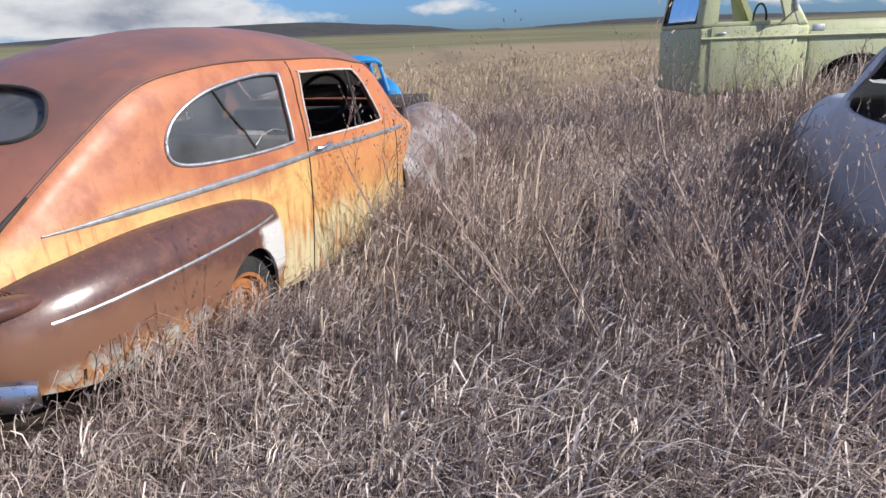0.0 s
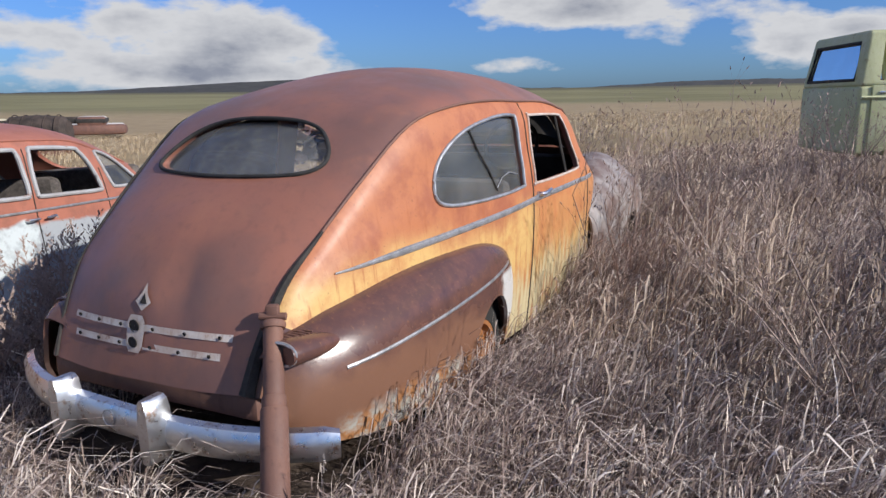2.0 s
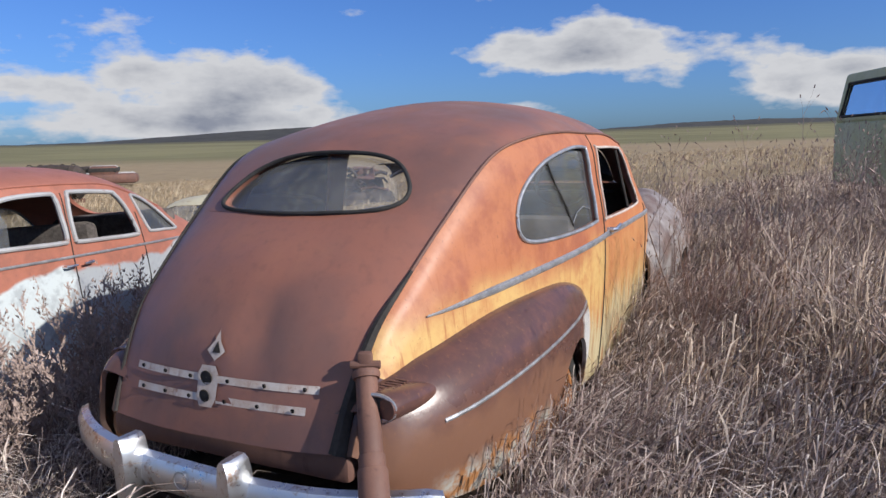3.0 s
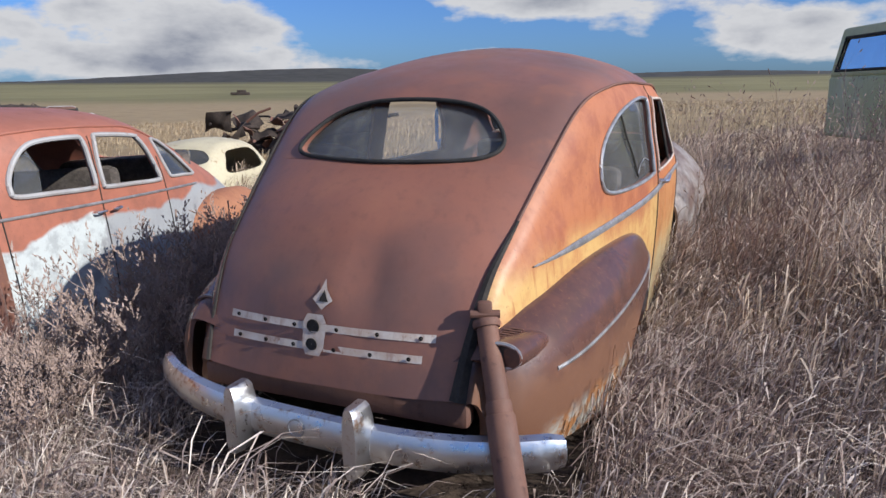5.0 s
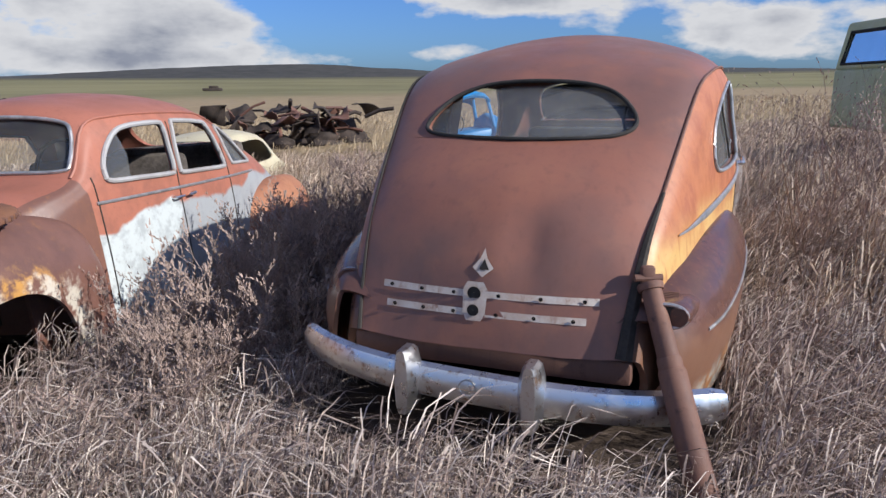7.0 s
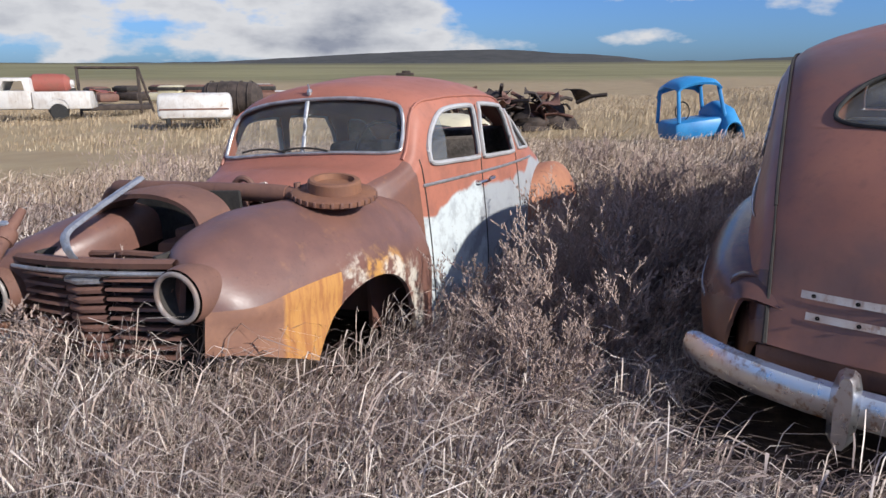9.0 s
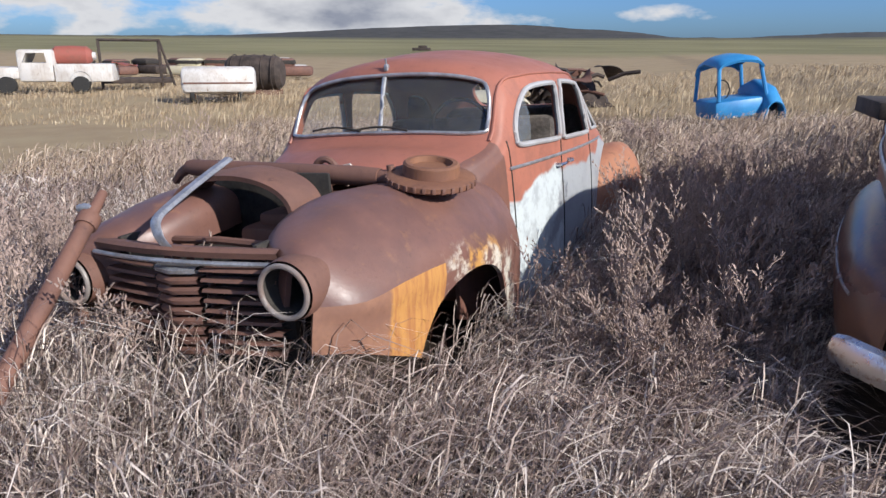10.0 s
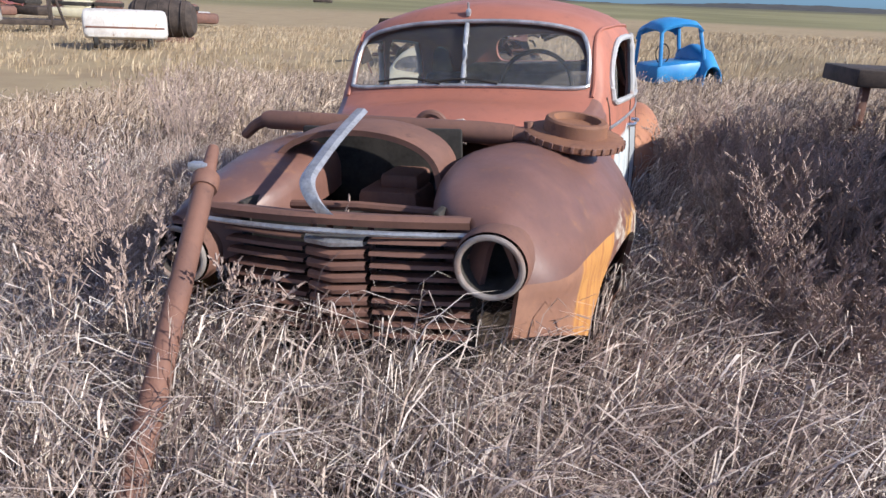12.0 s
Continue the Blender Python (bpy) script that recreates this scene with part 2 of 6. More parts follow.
PSIDE = primer_side()
PTOP = patina("red_primer", (0.345, 0.128, 0.086), (0.29, 0.112, 0.078), (0.20, 0.08, 0.058), 0.5, 0.9, 0.25)
PFEND = patina("rusty_fender_paint", (0.185, 0.088, 0.066), (0.135, 0.066, 0.053), (0.26, 0.12, 0.06), 0.42, 0.9, 0.3)


def flaking_fender():
    """Brown rust with pale paint flaking round the wheel opening."""
    M = Mat("flaking_fender_paint", 0.42)
    x, y, z = M.xyz()
    big, mid, fine = M.noise(2.4, 6, 0.65), M.noise(10, 7, 0.7), M.noise(65, 4, 0.7)
    c = M.mix(M.step(big, 0.38, 0.64), (0.175, 0.086, 0.066), (0.125, 0.064, 0.053))
    c = M.mix(M.math("MULTIPLY", M.step(mid, 0.55, 0.72), 0.7), c, (0.25, 0.12, 0.065))
    dy, dz = M.math("ADD", y, 0.72), M.math("ADD", z, 0.80)
    r = M.math("SQRT", M.math("ADD", M.math("MULTIPLY", dy, dy), M.math("MULTIPLY", dz, dz)))
    edge = M.math("MULTIPLY", M.step(M.math("ADD", r, M.math("MULTIPLY", M.math("SUBTRACT", mid, 0.5), 0.35)), 0.50, 0.40), M.step(M.noise(14, 5, 0.6), 0.42, 0.55))
    c = M.mix(edge, c, M.mix(M.step(big, 0.45, 0.55), (0.55, 0.50, 0.42), (0.46, 0.24, 0.07)))
    c = M.mix(M.math("MULTIPLY", M.step(fine, 0.58, 0.7), 0.5), c, (0.09, 0.045, 0.035))
    M.color(c).rough(M.math("ADD", M.math("MULTIPLY", mid, 0.4), 0.25))
    return M.bump(fine, 0.002, 0.4)


FLAKE = flaking_fender()
PALE = patina("chalky_window_frame", (0.38, 0.38, 0.385), (0.31, 0.30, 0.30), (0.26, 0.15, 0.11), 0.55, 2.0, 0.2)
DRUM = patina("brown_orange_rust", (0.21, 0.095, 0.050), (0.16, 0.07, 0.042), (0.09, 0.042, 0.03), 0.75, 2.0, 0.3)


def glass_mat(name, tint, pale_film):
    M = Mat(name, 0.06)
    tr = M.n.new("ShaderNodeBsdfTransparent")
    tr.inputs[0].default_value = (*tint, 1)
    gl = M.n.new("ShaderNodeBsdfGlossy")
    gl.inputs["Roughness"].default_value = 0.05
    fr = M.n.new("ShaderNodeFresnel")
    fr.inputs[0].default_value = 1.5
    a = M.n.new("ShaderNodeMixShader")
    M.l.new(fr.outputs[0], a.inputs[0])
    M.l.new(tr.outputs[0], a.inputs[1])
    M.l.new(gl.outputs[0], a.inputs[2])
    df = M.n.new("ShaderNodeBsdfDiffuse")
    df.inputs[0].default_value = (0.42, 0.43, 0.44, 1)
    b = M.n.new("ShaderNodeMixShader")
    M.l.new(M.math("MULTIPLY", M.math("ADD", 0.4, M.math("MULTIPLY", M.step(M.noise(3, 4, 0.55), 0.2, 0.8), 0.6)), pale_film), b.inputs[0])
    M.l.new(a.outputs[0], b.inputs[1])
    M.l.new(df.outputs[0], b.inputs[2])
    M.l.new(b.outputs[0], M.n["Material Output"].inputs[0])
    return M


GLASS = glass_mat("dusty_glass", (0.86, 0.88, 0.89), 0.13)
# rear pane's pale film is dust plus painted-in cloud reflection
REARGLASS = glass_mat("rear_glass_dust_and_reflection", (0.92, 0.94, 0.94), 0.26)
# dirty glass whose bluish tint stands for reflected sky
GLASSD = glass_mat("dirty_glass", (0.70, 0.75, 0.80), 0.22)

# ---- mesh helpers ----
from mathutils.bvhtree import BVHTree


def part(name, bm, material, parent=None, label="", smooth=True):
    me = bpy.data.meshes.new(name)
    if isinstance(bm, bmesh.types.BMesh):
        bmesh.ops.recalc_face_normals(bm, faces=bm.faces)
        bm.to_mesh(me)
        bm.free()
    else:
        bpy.data.meshes.remove(me)
        me = bm
        me.name = name
    if smooth:
        me.polygons.foreach_set("use_smooth", [True] * len(me.polygons))
        me.set_sharp_from_angle(angle=radians(35))
    me.materials.clear()
    me.materials.append(material.m)
    ob = new(name, me)
    if parent:
        ob.parent = parent
    if label:
        ob["label"] = label
    return ob


def dented(bm, amp, scale, seed=0.0):
    """Push a panel about by soft noise, so that it is no longer smooth."""
    for v in bm.verts:
        o = Vector((seed, seed * 0.7, 0))
        v.co += noise.noise_vector(v.co * scale + o) * amp + noise.noise_vector(v.co * scale * 3.1 + o) * amp * 0.35
    return bm


def thing(name, m, label, category, group="", kind=""):
    ob = new(name)
    ob.empty_display_size = 0.2
    ob.matrix_world = m
    return tagged(ob, label, category, group, kind)


def spline(pts, n, closed=False):
    """Catmull-Rom through points: n steps between neighbours."""
    P = [Vector(p) for p in pts]
    out, k = [], len(P)
    rng = range(k) if closed else range(k - 1)
    for i in rng:
        if closed:
            a, b, c, d = P[i - 1], P[i], P[(i + 1) % k], P[(i + 2) % k]
        else:
            a, b, c, d = P[max(i - 1, 0)], P[i], P[i + 1], P[min(i + 2, k - 1)]
        for j in range(n):
            t = j / n
            out.append(0.5 * ((2 * b) + (c - a) * t + (2 * a - 5 * b + 4 * c - d) * t * t + (3 * b - a - 3 * c + d) * t ** 3))
    if not closed:
        out.append(P[-1])
    return out


def grid_bm(rows, closed_v=False, tags=None):
    """A sheet from rows of points; tags(i, j) gives each face's material slot."""
    bm = bmesh.new()
    V = [[bm.verts.new(p) for p in r] for r in rows]
    nj = len(rows[0])
    for i in range(len(rows) - 1):
        for j in range(nj if closed_v else nj - 1):
            q = (V[i][j], V[i][(j + 1) % nj], V[i + 1][(j + 1) % nj], V[i + 1][j])
            try:
                f = bm.faces.new(q)
                if tags:
                    f.material_index = tags(i, j)
            except ValueError:
                pass
    return bm


def tube(pts, r, seg=8, caps=True, flat=1.0, up=(0, 0, 1)):
    """A tube of radius r (number or list) along points; flat squashes it along the side direction."""
    P = [Vector(p) for p in pts]
    rows = []
    for i, p in enumerate(P):
        d = (P[min(i + 1, len(P) - 1)] - P[max(i - 1, 0)]).normalized()
        u = Vector(up)
        if abs(d.dot(u)) > 0.95:
            u = Vector((1, 0, 0))
        s = d.cross(u).normalized()
        w = s.cross(d).normalized()
        rr = r[i] if isinstance(r, (list, tuple)) else r
        rows.append([p + s * rr * flat * math.cos(a) + w * rr * math.sin(a) for a in [2 * math.pi * k / seg for k in range(seg)]])
    bm = grid_bm(rows, True)
    if caps:
        bm.verts.ensure_lookup_table()
        bm.faces.new([bm.verts[k] for k in range(seg)][::-1])
        n0 = len(bm.verts) - seg
        bm.faces.new([bm.verts[n0 + k] for k in range(seg)])
    return bm


def box(cx, cy, cz, sx, sy, sz, bevel=0.01, m=None):
    bm = bmesh.new()
    bmesh.ops.create_cube(bm, size=1)
    bmesh.ops.transform(bm, matrix=Matrix.Translation((cx, cy, cz)) @ (m or Matrix()) @ Matrix.Diagonal((sx, sy, sz, 1)), verts=bm.verts)
    if bevel:
        bmesh.ops.bevel(bm, geom=bm.edges[:], offset=min(bevel, 0.45 * min(sx, sy, sz)), segments=2, affect="EDGES", profile=0.5)
    return bm


def join(*bms):
    out = bmesh.new()
    for b in bms:
        me = bpy.data.meshes.new("tmp")
        b.to_mesh(me)
        b.free()
        out.from_mesh(me)
        bpy.data.meshes.remove(me)
    return out


def ring(c, r, tubr, axis="y", seg=28, ts=10, sq=1.0):
    """A torus round an axis."""
    rows = []
    for i in range(seg + 1):
        a = 2 * math.pi * i / seg
        row = []
        for j in range(ts):
            b = 2 * math.pi * j / ts
            rr, h = r + tubr * math.cos(b), tubr * sq * math.sin(b)
            v = (rr * math.cos(a), h, rr * math.sin(a)) if axis == "y" else (h, rr * math.cos(a), rr * math.sin(a)) if axis == "x" else (rr * math.cos(a), rr * math.sin(a), h)
            row.append(Vector(c) + Vector(v))
        rows.append(row)
    bm = grid_bm(rows, True)
    bmesh.ops.remove_doubles(bm, verts=bm.verts, dist=1e-5)
    return bm


def lathe(profile, axis="x", c=(0, 0, 0), seg=28):
    """Turn (radius, height) pairs round an axis."""
    rows = []
    for r, h in profile:
        row = []
        for j in range(seg):
            b = 2 * math.pi * j / seg
            v = (h, r * math.cos(b), r * math.sin(b)) if axis == "x" else (r * math.cos(b), h, r * math.sin(b)) if axis == "y" else (r * math.cos(b), r * math.sin(b), h)
            row.append(Vector(c) + Vector(v))
        rows.append(row)
    bm = grid_bm(rows, True)
    bmesh.ops.remove_doubles(bm, verts=bm.verts, dist=1e-5)
    return bm


def evaluated(me, mods):
    """The mesh after solidify and cuts, as plain data."""
    for kind, val in mods:
        want = len(me.polygons) * 0.6
        for again in (False, True):
            ob = new("tmp", me)
            used = [ob]
            if kind == "solid":
                md = ob.modifiers.new("s", "SOLIDIFY")
                md.thickness, md.offset = val, -1
            else:
                c = new("cut", val)
                used.append(c)
                md = ob.modifiers.new("b", "BOOLEAN")
                md.operation, md.object, md.solver, md.use_self = "DIFFERENCE", c, "EXACT", again
            bpy.context.view_layer.update()
            out = bpy.data.meshes.new_from_object(ob.evaluated_get(bpy.context.evaluated_depsgraph_get()))
            for o in used:
                bpy.data.objects.remove(o)
            if len(out.polygons) > want:
                break
        me = out
    return me


def prism(outline, axis, lo, hi):
    """A cutter: a closed outline of (a, b) pushed along an axis."""
    def at(p, h):
        return (h, p[0], p[1]) if axis == "x" else (p[0], h, p[1])
    bm = bmesh.new()
    a = [bm.verts.new(at(p, lo)) for p in outline]
    b = [bm.verts.new(at(p, hi)) for p in outline]
    bm.faces.new(a)
    bm.faces.new(b[::-1])
    k = len(a)
    for i in range(k):
        bm.faces.new((a[i], b[i], b[(i + 1) % k], a[(i + 1) % k]))
    bmesh.ops.recalc_face_normals(bm, faces=bm.faces)
    me = bpy.data.meshes.new("cut")
    bm.to_mesh(me)
    bm.free()
    return me


def split(me, slots):
    """One mesh for each material slot."""
    out = {}
    for s in slots:
        bm = bmesh.new()
        bm.from_mesh(me)
        bmesh.ops.delete(bm, geom=[f for f in bm.faces if f.material_index != s], context="FACES")
        for f in bm.faces:
            f.material_index = 0
        out[s] = bm
    return out


def shell_rows(rows, kr, ks):
    """Rows of (centre, shoulder, belt, sill) control points to full cross-sections; also returns which columns lie between the shoulders."""
    full = []
    for C, S, B, D in rows:
        C, S, B, D = Vector((0, *C)), Vector(S), Vector(B), Vector(D)
        Q = S.lerp(C, 0.72)
        Q.x = S.x * 0.58
        Mm = S.lerp(B, 0.5) + Vector((0.018, 0, 0.01))
        E = B.lerp(D, 0.5) + Vector((0.012, 0, 0))
        half = [D, E, B, Mm, S, Q]
        full.append(half + [C] + [Vector((-p.x, p.y, p.z)) for p in half[::-1]])
    secs = [spline(r, ks) for r in full]
    cols = len(secs[0])
    tracks = [spline([s[j] for s in secs], kr) for j in range(cols)]
    return [[tracks[j][i] for j in range(cols)] for i in range(len(tracks[0]))]


def rounded(pts, n=6):
    """A closed smooth outline of 2D points."""
    return [(p[0], p[1]) for p in spline([(a, b, 0) for a, b in pts], n, True)]


def drop_on(bvh, pts, axis, start, off=0.004):
    """Lay points on the shell: cast along an axis from start."""
    out = []
    for a, b in pts:
        o = Vector((start, a, b)) if axis == "x" else Vector((a, start, b)) if axis == "y" else Vector((a, b, start))
        d = Vector((-math.copysign(1, start), 0, 0)) if axis == "x" else Vector((0, 1 if start < 1.5 else -1, 0)) if axis == "y" else Vector((0, 0, -1))
        hit, nor, _, _ = bvh.ray_cast(o, d)
        if hit is None:
            continue
        if nor.dot(d) > 0:
            nor = -nor
        out.append(hit + nor * off)
    return out


def pane(bvh, outline, axis, start, inset=-0.02):
    """A sheet of glass over an outline on the shell, fanned from its middle."""
    rim = drop_on(bvh, outline, axis, start, inset)
    c = (sum(p[0] for p in outline) / len(outline), sum(p[1] for p in outline) / len(outline))
    rings = [rim]
    for f in (0.75, 0.5, 0.25):
        rings.append(drop_on(bvh, [(c[0] + (a - c[0]) * f, c[1] + (b - c[1]) * f) for a, b in outline], axis, start, inset))
    k = min(len(r) for r in rings)
    bm = grid_bm([r[:k] for r in rings], True)
    bm.verts.ensure_lookup_table()
    bm.faces.new([bm.verts[len(bm.verts) - k + i] for i in range(k)])
    return bm


def wheel(car, x, y, z, r=0.36, w=0.15, side=1):
    t = part("wheel", lathe([(r * 0.62, -w / 2), (r * 0.85, -w / 2), (r, -w * 0.32), (r, w * 0.32), (r * 0.85, w / 2), (r * 0.62, w / 2), (r * 0.62, -w / 2)], "x", (x, y, z), 32), RUBBER, car, "cracked flat black tyre on a rusty rim")
    s = side * w / 2
    part("rim", lathe([(0.001, s * 0.3), (r * 0.22, s * 0.3), (r * 0.26, s * 0.6), (r * 0.5, s * 0.4), (r * 0.55, s * 0.9), (r * 0.63, s * 0.95), (r * 0.63, -s), (r * 0.5, -s)], "x", (x, y, z), 28), RUSTORANGE, t)
    return t


# ---- ground ----
def sstep(a, b, v):
    t = np.clip((v - a) / (b - a), 0, 1)
    return t * t * (3 - 2 * t)


def terrain(x, y):
    """Height of the ground: it falls gently away to one side and behind the yard, then rises to the far plain."""
    x, y = np.asarray(x, float), np.asarray(y, float)
    r = np.hypot(x, y)
    z = -0.05 + 0.032 * (np.clip(x, -8, 8) + 2.1) - 0.014 * np.clip(-8 - x, 0, 40)
    z = z - 0.022 * np.clip(y - 6, 0, 12) + 0.05 * np.clip(y - 18, 0, 6) + 0.28 * sstep(1.2, 4.0, x) * sstep(4.5, 8.5, y)
    far = sstep(40, 220, r)
    z = z * (1 - far) + 1.4 * far + 0.0186 * np.clip(r - 185, 0, 1815)
    z = z + 0.035 * np.sin(x * 1.3 + 0.4 * y) * np.cos(y * 1.1) * (1 - far)
    return z


def ground_mat():
    M = Mat("dry_soil_and_stubble", 0.95, 0, 0.2)
    x, y, z = M.xyz()
    n1, n2, n3 = M.noise(0.5, 6, 0.6), M.noise(6, 6, 0.7), M.noise(0.012, 5, 0.6)
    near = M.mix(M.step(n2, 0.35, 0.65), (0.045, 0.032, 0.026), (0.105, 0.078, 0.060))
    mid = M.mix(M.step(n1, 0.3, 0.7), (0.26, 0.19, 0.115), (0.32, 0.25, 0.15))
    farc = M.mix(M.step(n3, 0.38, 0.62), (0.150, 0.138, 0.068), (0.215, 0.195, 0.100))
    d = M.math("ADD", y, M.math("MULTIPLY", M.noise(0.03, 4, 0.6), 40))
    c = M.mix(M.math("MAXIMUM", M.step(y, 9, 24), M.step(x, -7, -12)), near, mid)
    c = M.mix(M.step(d, 110, 170), c, farc)
    c = M.mix(M.step(d, 620, 1000), c, (0.105, 0.096, 0.055))
    M.color(c)
    return M.bump(n2, 0.03, 0.8)


def build_ground():
    ys = np.concatenate([np.linspace(-40, 30, 141), np.geomspace(31, 3500, 60)])
    xs = np.concatenate([-np.geomspace(31, 3500, 50)[::-1], np.linspace(-30, 30, 121), np.geomspace(31, 3500, 50)])
    X, Y = np.meshgrid(xs, ys)
    Z = terrain(X, Y)
    V = np.stack([X, Y, Z], -1).reshape(-1, 3)
    nx = len(xs)
    F = [(i * nx + j, i * nx + j + 1, (i + 1) * nx + j + 1, (i + 1) * nx + j) for i in range(len(ys) - 1) for j in range(nx - 1)]
    me = bpy.data.meshes.new("ground")
    me.from_pydata(V.tolist(), [], F)
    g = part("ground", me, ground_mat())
    tagged(g, "dry prairie ground with straw-coloured stubble", "ground", kind="structure")


build_ground()


def hills(name, x0, x1, y, height, seed, material):
    """A long low ridge with a soft uneven skyline and a sloping face."""
    n = 160
    top, mid, foot, back = [], [], [], []
    for i in range(n + 1):
        t = i / n
        x = x0 + (x1 - x0) * t
        h = height(x) + 2.2 * noise.noise(Vector((x * 0.012, seed, 0))) + 0.9 * noise.noise(Vector((x * 0.06, seed, 3)))
        h = max(h, 0) + 1.0
        foot.append((x, y - 420, 23.0))
        mid.append((x, y - 130, 32 + h * 0.5))
        top.append((x, y, 35 + h))
        back.append((x, y + 400, 25))
    h = part(name, grid_bm([foot, mid, top, back]), material)
    return tagged(h, "dark sagebrush-covered low hills along the horizon", "hills", kind="structure")


HILL = plain("dark_scrub_hillside", (0.034, 0.032, 0.027), 1.0, 0, 0.4, 0.02, 0.5)


def ridge_a(x):
    return 38 * math.exp(-((x + 330) / (330 if x > -330 else 900)) ** 2 * 1.3) + 8 * math.exp(-((x + 20) / 110) ** 2)


hills("backdrop_hills_west", -2600, 215, 2000, lambda x: max(ridge_a(x) - 3, 9 if x < -600 else 0), 1.0, HILL)
hills("backdrop_hills_east", 270, 2600, 2050, lambda x: 13 * min(1, (x - 270) / 260) * (1 - 0.25 * math.sin(x * 0.006)), 5.0, HILL)

# ---- the orange fastback sedan ----
SEDAN = pose(-2.418, 2.905, 0, 0, 0, -22.5)


def build_sedan():
    car = thing("sedan", SEDAN, "rusted orange and yellow fastback sedan sunk in dry grass", "car")
    R = [((-0.05, 0.44), (0.525, -0.02, 0.45), (0.595, 0.02, 0.42), (0.61, 0.04, 0.30)),
         ((-0.01, 0.62), (0.54, 0.05, 0.62), (0.635, 0.13, 0.58), (0.65, 0.15, 0.29)),
         ((0.05, 0.80), (0.565, 0.17, 0.82), (0.665, 0.27, 0.70), (0.68, 0.28, 0.27)),
         ((0.21, 1.015), (0.60, 0.34, 0.97), (0.705, 0.44, 0.80), (0.72, 0.44, 0.25)),
         ((0.49, 1.21), (0.645, 0.60, 1.17), (0.755, 0.72, 0.86), (0.77, 0.72, 0.21)),
         ((0.84, 1.465), (0.70, 0.95, 1.40), (0.815, 1.08, 0.89), (0.82, 1.08, 0.19)),
         ((1.20, 1.60), (0.75, 1.30, 1.48), (0.87, 1.45, 0.90), (0.86, 1.45, 0.17)),
         ((1.65, 1.69), (0.785, 1.70, 1.505), (0.905, 1.78, 0.91), (0.875, 1.78, 0.15)),
         ((2.09, 1.72), (0.80, 2.09, 1.50), (0.92, 2.09, 0.915), (0.88, 2.09, 0.14)),
         ((2.60, 1.71), (0.79, 2.58, 1.495), (0.92, 2.60, 0.915), (0.88, 2.60, 0.14)),
         ((3.10, 1.645), (0.765, 3.02, 1.455), (0.91, 3.10, 0.91), (0.88, 3.10, 0.14)),
         ((3.40, 1.555), (0.73, 3.36, 1.39), (0.90, 3.46, 0.905), (0.87, 3.46, 0.14)),
         ((3.90, 1.13), (0.66, 3.85, 1.06), (0.82, 3.95, 0.86), (0.80, 3.95, 0.16)),
         ((4.50, 1.06), (0.48, 4.45, 0.96), (0.56, 4.50, 0.78), (0.55, 4.50, 0.30)),
         ((5.20, 0.95), (0.30, 5.15, 0.86), (0.36, 5.20, 0.66), (0.36, 5.20, 0.30)),
         ((5.45, 0.72), (0.16, 5.42, 0.66), (0.20, 5.43, 0.52), (0.20, 5.43, 0.35))]
    KR, KS = 5, 5
    rows = shell_rows(R, KR, KS)
    lo, hi = 4 * KS, 8 * KS

    def tag(i, j):
        k = i / KR
        if lo <= j < hi:
            return 0 if k < 4 else 1 if k < 12 else 4
        if 8 <= k < 11:
            return 2 if j < lo else 5
        if k >= 12:
            return 4
        if k < 1.4:
            return 9 if j < lo else 10
        return (3 if j < lo else 6) if k < 8 else (7 if j < lo else 8)
    bm = grid_bm(rows, False, tag)
    bmesh.ops.recalc_face_normals(bm, faces=bm.faces)
    bvh = BVHTree.FromBMesh(bm)
    me = bpy.data.meshes.new("tmp")
    bm.to_mesh(me)
    bm.free()
    rear = rounded([(-0.46, 1.262), (-0.41, 1.212), (-0.15, 1.198), (0.15, 1.198), (0.41, 1.214), (0.47, 1.275), (0.36, 1.385), (0.16, 1.432), (-0.16, 1.432), (-0.36, 1.375)])
    quarter = rounded([(1.03, 1.13), (1.08, 1.03), (1.40, 1.005), (1.90, 1.02), (1.955, 1.07), (1.95, 1.38), (1.91, 1.425), (1.66, 1.42), (1.34, 1.365), (1.12, 1.26)])
    doorw = rounded([(2.14, 1.05), (2.17, 1.02), (2.8, 1.015), (3.12, 1.02), (3.18, 1.05), (3.08, 1.25), (2.95, 1.38), (2.85, 1.41), (2.22, 1.42), (2.16, 1.40)])
    shield = rounded([(-0.62, 1.16), (-0.55, 1.13), (0.55, 1.13), (0.62, 1.16), (0.60, 1.35), (0.5, 1.43), (0.2, 1.47), (-0.2, 1.47), (-0.5, 1.43), (-0.60, 1.35)], 4)
    cuts = [("solid", 0.03), ("cut", prism(rear, "y", 0.2, 1.10)), ("cut", prism(quarter, "x", -1.2, 1.2)), ("cut", prism(doorw, "x", -1.2, 1.2)), ("cut", prism(shield, "y", 3.25, 4.6))]
    well = [(1.40 + 0.33 * math.cos(a), 0.16 + 0.41 * max(-0.9, math.sin(a))) for a in [2 * math.pi * k / 30 for k in range(30)]]
    cuts.append(("cut", prism(well, "x", -1.31, 1.307)))
    solid = evaluated(me, cuts)
    got = split(solid, range(11))
    for v in got[0].verts:
        # a pushed-in crease in the lid
        dx, dz = (v.co.x - 0.155) / 0.055, (v.co.z - 0.83) / 0.13
        v.co.y += 0.036 * math.exp(-dx * dx - dz * dz)
        dx = (v.co.x + 0.30) / 0.16
        v.co.y += 0.008 * math.exp(-dx * dx - ((v.co.z - 0.78) / 0.2) ** 2)
    part("trunk_lid", dented(got[0], 0.004, 3.5), TOP, car, "rust-red dented trunk lid")
    part("roof", got[1], TOP, car, "rust-red rounded roof")
